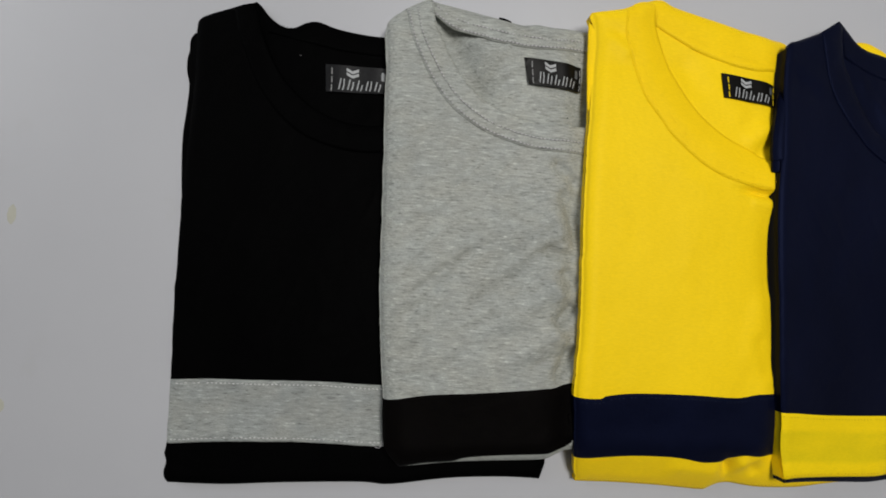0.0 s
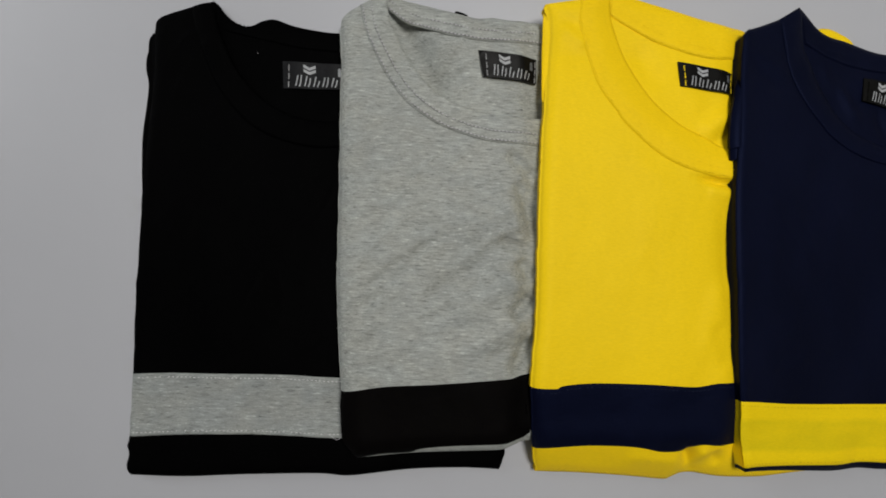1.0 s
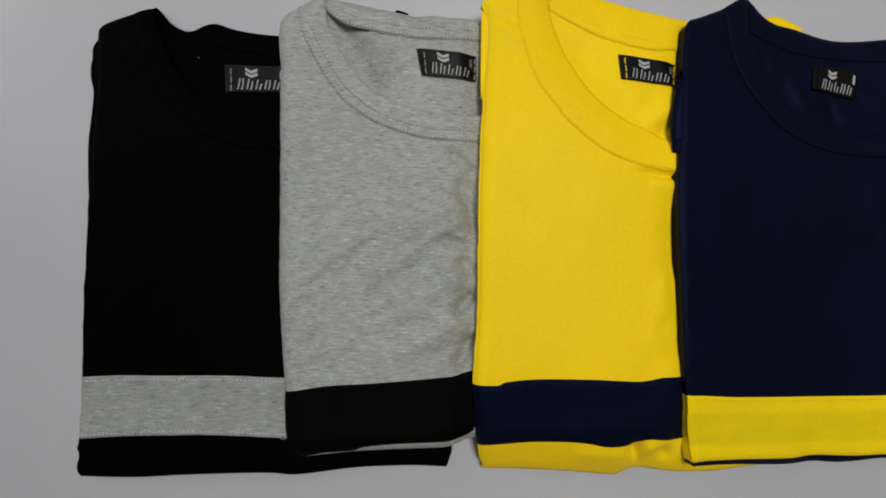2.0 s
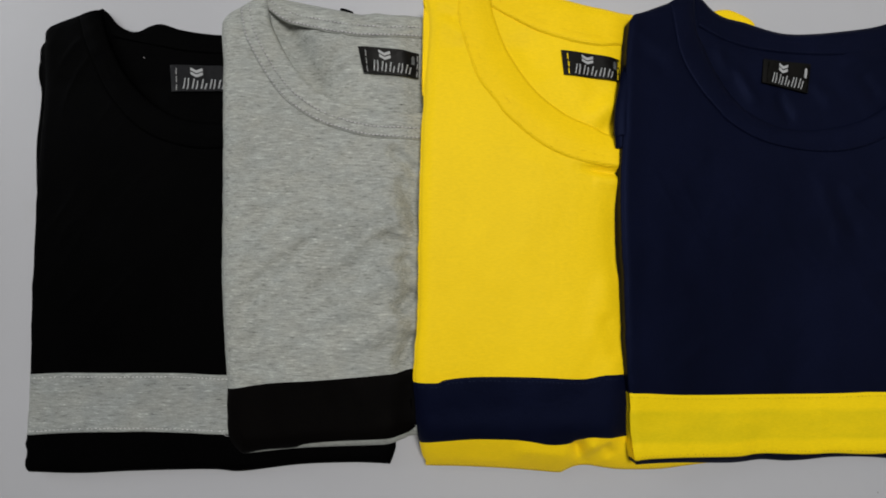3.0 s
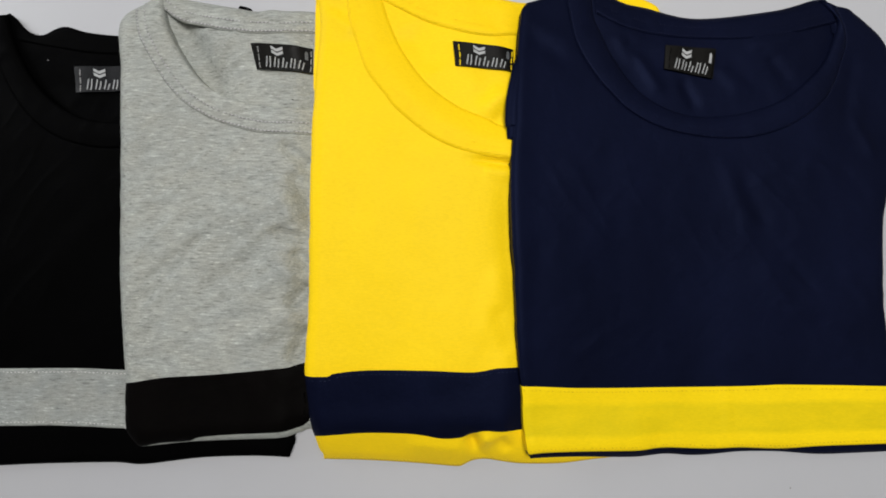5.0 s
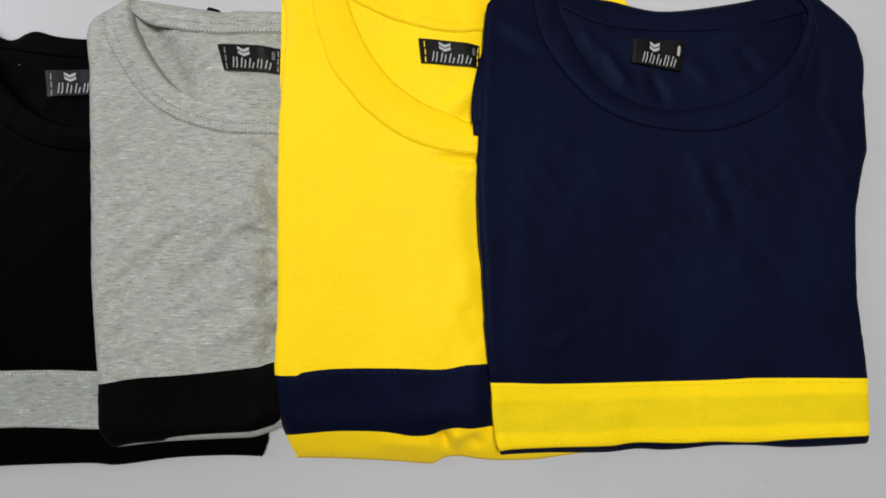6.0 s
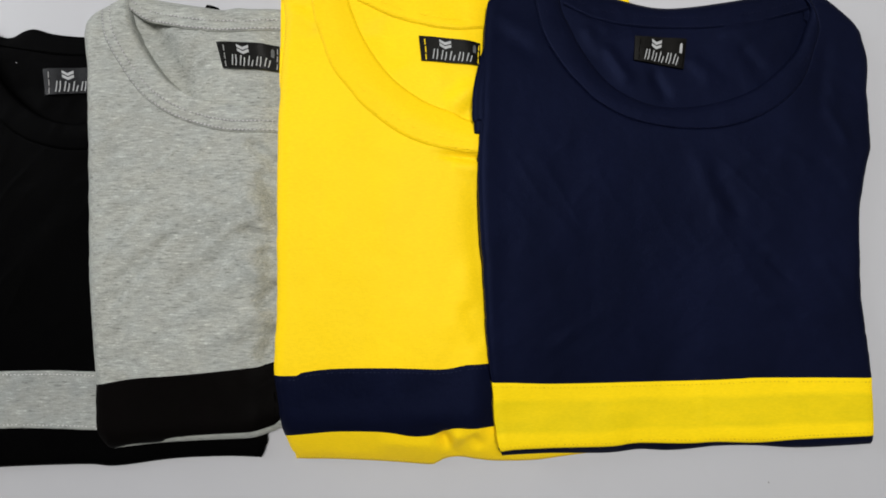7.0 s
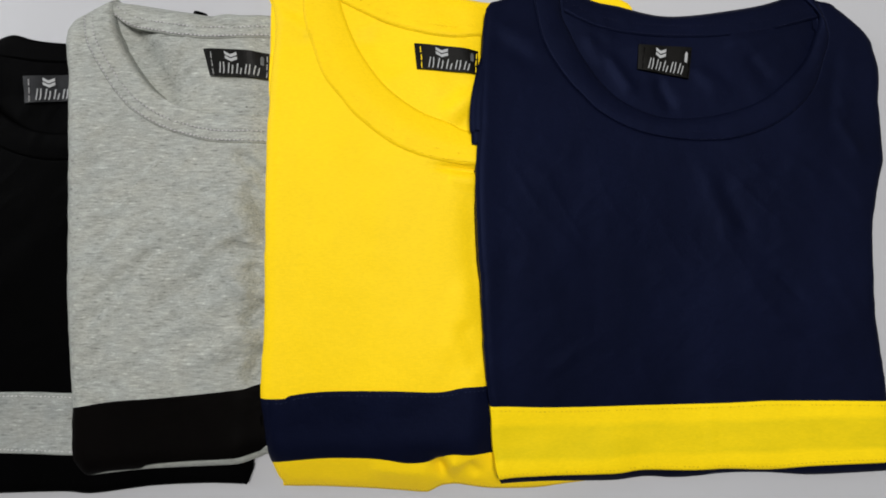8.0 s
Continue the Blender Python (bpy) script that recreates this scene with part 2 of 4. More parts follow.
class Cloth:
    """One folded shirt's outline, support and thickness, and the height of its surface."""

    def __init__(self, spec):
        self.spec = spec
        self.left, self.right = spline(spec["left"], 120), spline(spec["right"], 120)
        for line, seed in ((self.left, spec["seed"]), (self.right, spec["seed"] + 3)):
            line[:, 0] += [0.0005 * noise.noise((y / 0.016, seed, 0)) + 0.0004 * noise.noise((y / 0.006, seed, 4)) for y in line[:, 1]]
        top = np.vstack([spline(spec["shoulder_left"], 30), spline(spec["back_edge"], 80)[1:], spline(spec["shoulder_right"], 30)[1:]])
        poly = np.vstack([self.left, top[1:], self.right[::-1][1:], spline(spec["bottom"], 90)[::-1][1:-1]])
        self.depth = inside_depth(poly)
        below = PILE["height"]
        self.below = below
        self.base = blur(np.maximum(blur(below, spec["drape"][0]), below - spec["drape"][1]), spec["drape"][2]) + 0.0006
        # folded cloth is stiff enough to stand out over the ends of what lies under it
        for row_at, beyond, share in ((0.125, GY > 0.125, spec["stiff"][0]), (-0.125, GY < -0.125, spec["stiff"][1])):
            held = self.base[int(round((row_at - Y0) / CELL))][None] * share
            fade = np.clip(np.abs(GY - row_at) / 0.03, 0, 1)
            self.base = np.where(beyond, np.maximum(self.base, self.base * (1 - fade) + held * fade), self.base)
        self.thick = spec["thick"]
        grown = np.clip((self.depth + 0.001) / 0.006, 0, 1)
        PILE["height"] = np.maximum(below, np.where(self.depth > -0.001, self.base + self.thick * self.bulk(GX) * np.sqrt(1 - (1 - grown) ** 2), TABLE_TOP))

    def bulk(self, x):
        """The pressed part under the next shirt is thinner."""
        first, last, least = self.spec["pressed"]
        return 1 - (1 - least) * np.clip((np.asarray(x) - first) / (last - first), 0, 1)

    def slope(self, x, y):
        """The hem sinks towards the table."""
        wide, least = self.spec["hem_slope"]
        low = spline(self.spec["bottom"], 90)
        away = np.asarray(y) - np.interp(x, low[:, 0], low[:, 1])
        k = np.clip(away / wide, 0, 1)
        return least + (1 - least) * k * (2 - k)

    def edge_x(self, side, y):
        line = self.left if side == "l" else self.right
        order = np.argsort(line[:, 1])
        return np.interp(y, line[order, 1], line[order, 0])

    def z(self, x, y, share=1.0, lift=0.0, calm=1.0):
        d = sample(self.depth, x, y)
        k = np.clip(d / self.spec["round"][0], 0, 1)
        high = self.thick * share * self.bulk(x) * self.slope(x, y)
        rim = self.spec["round"][1]
        out = sample(self.base, x, y) + high * (rim + (1 - rim) * np.sqrt(1 - (1 - k) ** 2)) + lift * (0.3 + 0.7 * k)
        inner = np.clip(d / 0.02, 0, 1)
        seed = self.spec["seed"]
        rough = (ripple(x, y, seed, 0.07, 0.0016) + ripple(x, y, seed + 5, 0.028, 0.0007) + ripple(x, y, seed + 9, 0.011, 0.00022)) * self.spec["uneven"]
        for angle, size, amp in self.spec["wrinkles"]:
            rough = rough + wrinkle(x, y, seed, angle, size, amp) * np.clip((np.asarray(y) + 0.11) / 0.05, 0.15, 1)
        for line in self.spec["creases"]:
            rough = rough + crease(x, y, line)
        return out + rough * (0.15 + 0.85 * inner) * calm


def sheet(name, grid, z, material, parent, skirts=(), label="", smooth=True, keep=None, across=False):
    """A cloth surface over a grid of places; skirts turn its edges down and under."""
    nv, nu = grid.shape[:2]
    verts = [(grid[j, i, 0], grid[j, i, 1], z[j, i]) for j in range(nv) for i in range(nu)]
    faces = [(j * nu + i, j * nu + i + 1, (j + 1) * nu + i + 1, (j + 1) * nu + i) for j in range(nv - 1) for i in range(nu - 1) if keep is None or keep[j, i]]
    for side, reach, drop, first, last in skirts:
        if side in "lr":
            c, n = (0, 1) if side == "l" else (nu - 1, nu - 2)
            rim = [(j * nu + c, j * nu + n) for j in range(nv)]
        else:
            c, n = (0, 1) if side == "b" else (nv - 1, nv - 2)
            rim = [(c * nu + i, n * nu + i) for i in range(nu)]
        rim = rim[int(first * (len(rim) - 1)) : int(last * (len(rim) - 1)) + 1]
        previous = [a for a, _ in rim]
        for angle in (30, 60, 90):
            ring = []
            for a, b in rim:
                p, q = np.array(verts[a]), np.array(verts[b])
                way = (q - p)[:2] / (np.linalg.norm((q - p)[:2]) + 1e-9)
                xy = p[:2] + way * reach * (1 - math.cos(radians(angle)))
                ring.append(len(verts))
                verts.append((xy[0], xy[1], p[2] - drop * math.sin(radians(angle))))
            for k in range(len(ring) - 1):
                quad = (previous[k], previous[k + 1], ring[k + 1], ring[k])
                faces.append(quad if side in "rt" else quad[::-1])
            previous = ring
    ob = part(name, verts, faces, material, parent, label, smooth)
    if across:
        # how far each place lies from the lower to the upper edge
        share = [j / (nv - 1) for j in range(nv) for _ in range(nu)]
        ob.data.attributes.new("across", "FLOAT", "POINT").data.foreach_set("value", share + [0.0] * (len(verts) - nu * nv))
    return ob


def between(low, high, nv, cloth=None):
    """A grid of places from one curve to another; its sides follow the shirt's edges."""
    k = np.linspace(0, 1, nv)[:, None, None]
    grid = low[None] * (1 - k) + high[None] * k
    if cloth is not None:
        s = (grid[:, :, 0] - grid[:, :1, 0]) / (grid[:, -1:, 0] - grid[:, :1, 0])
        miss_l = cloth.edge_x("l", grid[:, 0, 1]) - grid[:, 0, 0]
        miss_r = cloth.edge_x("r", grid[:, -1, 1]) - grid[:, -1, 0]
        fade_l, fade_r = np.clip(1 - s * 3, 0, 1), np.clip(1 - (1 - s) * 3, 0, 1)
        grid[:, :, 0] += miss_l[:, None] * fade_l + miss_r[:, None] * fade_r
    return grid


def stitches(name, path, cloth, material, parent, step=0.0031, long=0.0021, wide=0.0005, share=1.0, lift=0.001, gaps=0.0, odd=None):
    """A run of single stitches along a seam."""
    run = spline(path, max(2, int(np.sum(np.hypot(*np.diff(np.array(path), axis=0).T)) / step)))
    zs = cloth.z(run[:, 0], run[:, 1], share, lift)
    verts, faces = [], []
    pick = random.Random(len(run))
    for i in range(len(run) - 1):
        if pick.random() < gaps or (odd is not None and i % 2 == odd):
            continue
        a, b = np.array([*run[i], zs[i]]), np.array([*run[i + 1], zs[i + 1]])
        way = (b - a) / np.linalg.norm(b - a)
        side = np.array([-way[1], way[0], 0]) * wide * (0.45 + 0.15 * pick.random())
        mid, half = (a + b) / 2 + side * pick.uniform(-0.5, 0.5), way * long * pick.uniform(0.4, 0.52)
        up = np.array([0, 0, wide * 0.45])
        n = len(verts)
        verts += [mid - half, mid - side + up * 0.4, mid + half, mid + side + up * 0.4, mid + up]
        faces += [(n, n + 1, n + 4), (n + 1, n + 2, n + 4), (n + 2, n + 3, n + 4), (n + 3, n, n + 4)]
    return part(name, verts, faces, material, parent, kind="stuff")


def neck_label(cloth, shirt, corners, tape, edge_thread, size_tone, lift):
    """A woven neck tape with its printed mark, sewn on at both ends."""
    tl, tr, br, bl = [np.array(c) for c in corners]

    def at(u, v):
        u, v = np.asarray(u, float)[..., None], np.asarray(v, float)[..., None]
        return (bl * (1 - u) + br * u) * (1 - v) + (tl * (1 - u) + tr * u) * v

    def high(u, v, more=0.0):
        p = at(u, v)
        bow = np.sin(np.pi * np.clip(u, 0, 1)) * 0.0007 + 0.0004 * np.sin(np.asarray(u) * 9)
        return cloth.z(p[..., 0], p[..., 1], cloth.spec["back_share"], lift, 0.5) + bow + more

    u, v = np.meshgrid(np.linspace(0, 1, 26), np.linspace(0, 1, 10))
    label = sheet("neck_label", at(u, v), high(u, v), tape, shirt,
                  [(side, 0.0, 0.001, 0, 1) for side in "lrbt"], "black satin neck tape with silver print", False)

    def flat(name, shapes, material, more):
        verts, faces = [], []
        for shape in shapes:
            n, m = len(verts), len(shape)
            su, sv = np.array([s[0] for s in shape]), np.array([s[1] for s in shape])
            p, z = at(su, sv), high(su, sv, more * 0.6)
            verts += [(*p[i], z[i]) for i in range(m)] + [(*p[i], z[i] - 0.0003) for i in range(m)]
            faces += [tuple(range(n, n + m))] + [(n + i, n + m + i, n + m + (i + 1) % m, n + (i + 1) % m) for i in range(m)]
        return part(name, verts, faces, material, label, smooth=False)

    def stroke(points, wide):
        """A thin bar along a bent line on the tape, a four-sided piece for each bit."""
        p = np.array(points, float)
        way = np.gradient(p, axis=0) * np.array([2.4, 1.0])
        side = np.stack([-way[:, 1], way[:, 0]], 1) / (np.linalg.norm(way, axis=1)[:, None] + 1e-9) * np.array([1 / 2.4, 1.0]) * wide / 2
        return [[tuple(p[i] - side[i]), tuple(p[i + 1] - side[i + 1]), tuple(p[i + 1] + side[i + 1]), tuple(p[i] + side[i])] for i in range(len(p) - 1)]

    for low in (0.58, 0.74):
        flat("chevron", [[(0.33, low + 0.17), (0.42, low + 0.06), (0.42, low - 0.05), (0.33, low + 0.06)],
                         [(0.42, low + 0.06), (0.52, low + 0.15), (0.52, low + 0.04), (0.42, low - 0.05)]], PRINT, 0.0006)
    # the word mark, as pairs of plain bars that slant one way
    for k in range(5):
        at_u, tall = 0.20 + 0.142 * k, 0.50 - 0.015 * k
        bars = [[(at_u, 0.09), (at_u + 0.022, 0.30), (at_u + 0.04, tall)], [(at_u + 0.058, 0.07), (at_u + 0.08, 0.22), (at_u + 0.092, tall - 0.08 * (k % 3))]]
        flat("print_mark", [q for line in bars for q in stroke(spline(line, 5), 0.04)], PRINT, 0.0006)
    flat("size_mark", [[(0.875, 0.50), (0.925, 0.48), (0.928, 0.74), (0.915, 0.82), (0.89, 0.83), (0.876, 0.76)]], size_tone, 0.0006)
    # the folded ends are held by a wavering row of thread
    for a, seed in ((0.085, 1.0), (0.962, 4.0)):
        run = [(a + 0.012 * noise.noise((v * 3.1, seed, cloth.spec["seed"])) + 0.02 * v, v) for v in np.linspace(0.03, 0.95, 13)]
        flat("end_stitch", [q for k, q in enumerate(stroke(run, 0.034)) if k % 4 != 3], edge_thread, 0.0007)
    return label


def folded_tshirt(spec):
    """A folded T-shirt with collar, contrast hem stripe, back neck and woven label."""
    cloth = Cloth(spec)
    shirt = new("folded_tshirt")
    shirt.empty_display_size = 0.05
    home = (np.mean([spec["left"][0][0], spec["right"][0][0]]), 0.0, float(sample(cloth.base, 0, 0)) * 0)
    shirt.matrix_world = Matrix.Translation(home)
    tagged(shirt, spec["label"], "t-shirt", "folded shirts in a row")
    body, stripe, half = spec["body"], spec["stripe"], cloth.thick * 0.5
    nu = 210

    def ends(curve):
        c = spline(curve, nu)
        return c

    bottom, low, high = ends(spec["bottom"]), ends(spec["stripe_low"]), ends(spec["stripe_high"])
    # the folded-under layers that peep out at the side
    for lay_l, share in spec["under"]:
        edge = spline(lay_l, 40)
        inner_edge = edge + np.array([0.05, 0.0])
        grid = between(edge, inner_edge, 14).transpose(1, 0, 2)
        d = np.clip((grid[:, :, 0] - edge[:, None, 0]) / 0.004, 0, 1)
        ends_d = np.clip(np.minimum(np.arange(40), 39 - np.arange(40)) / 3, 0, 1)[:, None]
        zz = sample(cloth.base, grid[..., 0], grid[..., 1]) + cloth.thick * share * (0.5 + 0.5 * np.sqrt(1 - (1 - d) ** 2) * (0.4 + 0.6 * ends_d))
        sheet("sleeve_fold", grid, zz, body, shirt, [("l", 0.001, cloth.thick * share * 0.5, 0, 1), ("b", 0.0, cloth.thick * share * 0.5, 0, 1), ("t", 0.0, cloth.thick * share * 0.5, 0, 1)])
    sides = [("l", spec["tuck"], cloth.thick * spec["hang"], 0, 1), ("r", 0.003, half, 0, 1)]
    g = between(bottom, low, 16, cloth)
    sheet("hem", g, cloth.z(g[..., 0], g[..., 1]), spec["hem"], shirt, sides + [("b", 0.003, half, 0, 1)])
    g = between(low, high, 30, cloth)
    sheet("hem_stripe", g, cloth.z(g[..., 0], g[..., 1], 1.0, 0.0006), stripe, shirt,
          sides + [("b", 0.0, 0.0012, 0, 1), ("t", 0.0, 0.0012, 0, 1)], spec["stripe_label"], across=True)
    # the front runs on under the collar band, where it is cut away round the neck
    ring = spline(spec["seam"], 90)
    neck = inside_depth(np.vstack([ring, [(ring[-1, 0], 0.4), (ring[0, 0], 0.4)]]))
    top_l, top_r = spline(spec["shoulder_left"][: spec["seam_from"]] + spec["seam"][:1], 40), spline(spec["seam"][-1:] + spec["shoulder_right"][spec["seam_to"] :], 40)
    top = np.vstack([top_l, top_r])
    top[:, 0] = np.maximum.accumulate(top[:, 0]) + np.arange(len(top)) * 1e-7
    reach = np.linspace(0, 1, nu)
    top_x = top[0, 0] + (top[-1, 0] - top[0, 0]) * reach
    shoulders = np.stack([top_x, np.interp(top_x, top[:, 0], top[:, 1])], 1)
    dense = spline(spec["stripe_high"], 600)
    dense[:, 0] = np.maximum.accumulate(dense[:, 0])
    high = np.stack([np.interp(reach, (dense[:, 0] - dense[0, 0]) / (dense[-1, 0] - dense[0, 0]), dense[:, n]) for n in (0, 1)], 1)
    g = between(high, shoulders, 170, cloth)
    under_collar = sample(neck, g[..., 0], g[..., 1])
    zf = cloth.z(g[..., 0], g[..., 1]) - 0.0022 * np.clip(under_collar / 0.003 - spec["seam_lap"], 0, 1)
    share_l = (top_l[-1, 0] - top_x[0]) / (top_x[-1] - top_x[0])
    share_r = (top_r[0, 0] - top_x[0]) / (top_x[-1] - top_x[0])
    sheet("front_panel", g, zf, body, shirt, sides + [("t", 0.002, half, 0, share_l), ("t", 0.002, half, share_r, 1)], keep=under_collar < 0.009)
    # neck opening: collar band, back of the neck, back band
    outer, inner = spline(spec["seam"], 110), spline(spec["collar_inner"], 110)
    g = between(outer, inner, 11)
    k = np.linspace(0, 1, 11)[:, None]
    swell, drop, start = spec["rib"]
    zc = cloth.z(g[..., 0], g[..., 1], 1.0, 0.0002) + swell * np.sin(np.pi * np.clip(k * 1.1, 0, 1)) - drop * np.clip((k - start) / (1 - start), 0, 1) ** 1.4
    sheet("collar_band", g, zc, spec["collar"], shirt, [("b", 0.0, 0.0008, 0, 1), ("t", -0.0004, cloth.thick * 0.85, 0, 1), ("l", 0.001, half, 0, 1), ("r", 0.001, half, 0, 1)])
    back_top, share = spline(spec["back_edge"], 110), spec["back_share"]
    g = between(outer, back_top, 40)
    neck_relief = sum((crease(g[..., 0], g[..., 1], line) for line in spec["neck_creases"]), np.zeros(g.shape[:2]))
    deep = cloth.z(g[..., 0], g[..., 1], share, 0.0, 1.3) + neck_relief - spec["neck_dip"] * np.clip(1 - 1.5 * np.linspace(0, 1, 40), 0, 1)[:, None]
    sheet("back_neck_panel", g, np.maximum(deep, np.maximum(sample(cloth.base, g[..., 0], g[..., 1]) + 0.0006, sample(blur(spread_out(cloth.below, 3), 0.006), g[..., 0], g[..., 1]) + 0.0018)), body, shirt, [("t", 0.001, half * share, 0, 1)])
    seam_back = spline(spec["back_seam"], 110)
    g = between(seam_back, back_top, 9)
    zb = cloth.z(g[..., 0], g[..., 1], share, spec["band"], 0.8)
    sheet("back_collar_band", g, zb, spec["collar"], shirt, [("b", 0.0, 0.0009 + spec["band"], 0, 1), ("t", 0.001, half, 0, 1)])
    # sewing
    thread, count = spec["thread"], np.linspace(0, 1, 24)[:, None]
    o24, i24 = spline(spec["seam"], 24), spline(spec["collar_inner"], 24)
    for share_of, gaps in spec["collar_rows"]:
        row, lift = o24 * (1 - share_of) + i24 * share_of, 0.0013 + 0.0008 * math.sin(math.pi * share_of)
        # every second stitch takes the darker copy, as painted shade along the seam
        if spec["thread_shaded"]:
            for odd, tone in ((0, thread), (1, spec["thread_shaded"])):
                stitches("collar_stitching", row, cloth, tone, shirt, 0.0015, 0.0016, 0.0008, lift=lift, gaps=gaps, odd=odd)
        else:
            stitches("collar_stitching", row, cloth, thread, shirt, lift=lift, gaps=gaps)
    for up, more in ((0.0016, 0.0), (0.0085, 0.25)):
        row = spline(spec["back_seam"], 24) + np.array([0, up])
        if spec["thread_shaded"]:
            for odd, tone in ((0, thread), (1, spec["thread_shaded"])):
                stitches("back_stitching", row, cloth, tone, shirt, 0.0015, 0.0016, 0.0010, share=share, lift=0.0014, gaps=more, odd=odd)
        else:
            stitches("back_stitching", row, cloth, thread, shirt, share=share, lift=0.0014, gaps=max(more, spec["collar_rows"][0][1]))
    for curve, shift, gaps in ((spec["stripe_low"], 0.0028, spec["stripe_gaps"][0]), (spec["stripe_high"], -0.0028, spec["stripe_gaps"][1])):
        if gaps < 1:
            stitches("stripe_stitching", spline(curve, 30) + np.array([0, shift]), cloth, spec["stripe_thread"], shirt, wide=0.0007, lift=0.0014, gaps=gaps)
    neck_label(cloth, shirt, spec["tape"], spec["tape_material"], spec["tape_thread"], spec["size_tone"], 0.0012)
    return cloth


# ---- the setting ----
def table_and_room():
    verts, faces = [], []
    box(verts, faces, (-1.1, -0.75, -0.033), (1.4, 0.75, TABLE_TOP))
    table = new("table")
    table.matrix_world = Matrix.Translation((0.15, 0, -0.75))
    tagged(table, "plain white matte laminate table under the shirts", "table")
    part("tabletop", verts, faces, TABLE, table, smooth=False)
    for x in (-1.02, 1.27):
        for y in (-0.67, 0.62):
            verts, faces = [], []
            box(verts, faces, (x, y, -0.75), (x + 0.05, y + 0.05, -0.033))
            part("leg", verts, faces, TABLE, table, smooth=False)
    # old marks on the top: two faded yellowish spots and a dark speck
    for x, y, long, wide, material in ((-0.320, 0.009, 0.0075, 0.0032, STAIN), (-0.3155, -0.132, 0.0050, 0.0034, STAIN), (0.486, -0.198, 0.0008, 0.0005, SPECK)):
        rim = [(x + wide * math.cos(a) * (1 + 0.3 * noise.noise((3 * math.cos(a), 3 * math.sin(a), x * 9))), y + long * math.sin(a) * (1 + 0.3 * noise.noise((3 * math.cos(a), 3 * math.sin(a), 5)))) for a in np.linspace(0, 2 * math.pi, 20, endpoint=False)]
        verts = [(px, py, TABLE_TOP) for px, py in rim] + [(x + (px - x) * 0.8, y + (py - y) * 0.8, TABLE_TOP + 0.00012) for px, py in rim]
        part("stain", verts, [tuple(range(20, 40))] + [(k, (k + 1) % 20, 20 + (k + 1) % 20, 20 + k) for k in range(20)], material, table, "faded mark on the white top", smooth=True)

    def slab(name, label, category, *blocks):
        verts, faces = [], []
        for lo, hi in blocks:
            box(verts, faces, lo, hi)
        return tagged(new(name, mesh_from(name, verts, faces, WALL, False)), label, category, kind="structure")

    slab("floor", "plain pale painted floor under the table", "floor", ((-2, -2.4, -0.85), (2.6, 2.4, -0.75)))
    slab("ceiling", "plain white painted ceiling over the table", "ceiling", ((-2, -2.4, 1.85), (2.6, 2.4, 1.95)))
    slab("wall_east", "plain pale painted wall", "wall", ((2.6, -2.4, -0.85), (2.7, 2.4, 1.95)))
    slab("wall_south", "plain pale painted wall", "wall", ((-2.1, -2.5, -0.85), (2.7, -2.4, 1.95)))
    slab("wall_north", "plain pale painted wall", "wall", ((-2.1, 2.4, -0.85), (2.7, 2.5, 1.95)))
    # unseen wall; its opening is added to go with the side lamp
    slab("wall_west", "plain pale painted wall, unseen, with an opening added behind the side lamp", "wall", ((-2.1, -2.4, -0.85), (-2.0, 0.6, 1.95)), ((-2.1, 1.6, -0.85), (-2.0, 2.4, 1.95)),
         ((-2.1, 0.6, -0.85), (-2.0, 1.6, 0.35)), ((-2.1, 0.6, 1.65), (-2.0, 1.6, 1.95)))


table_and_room()

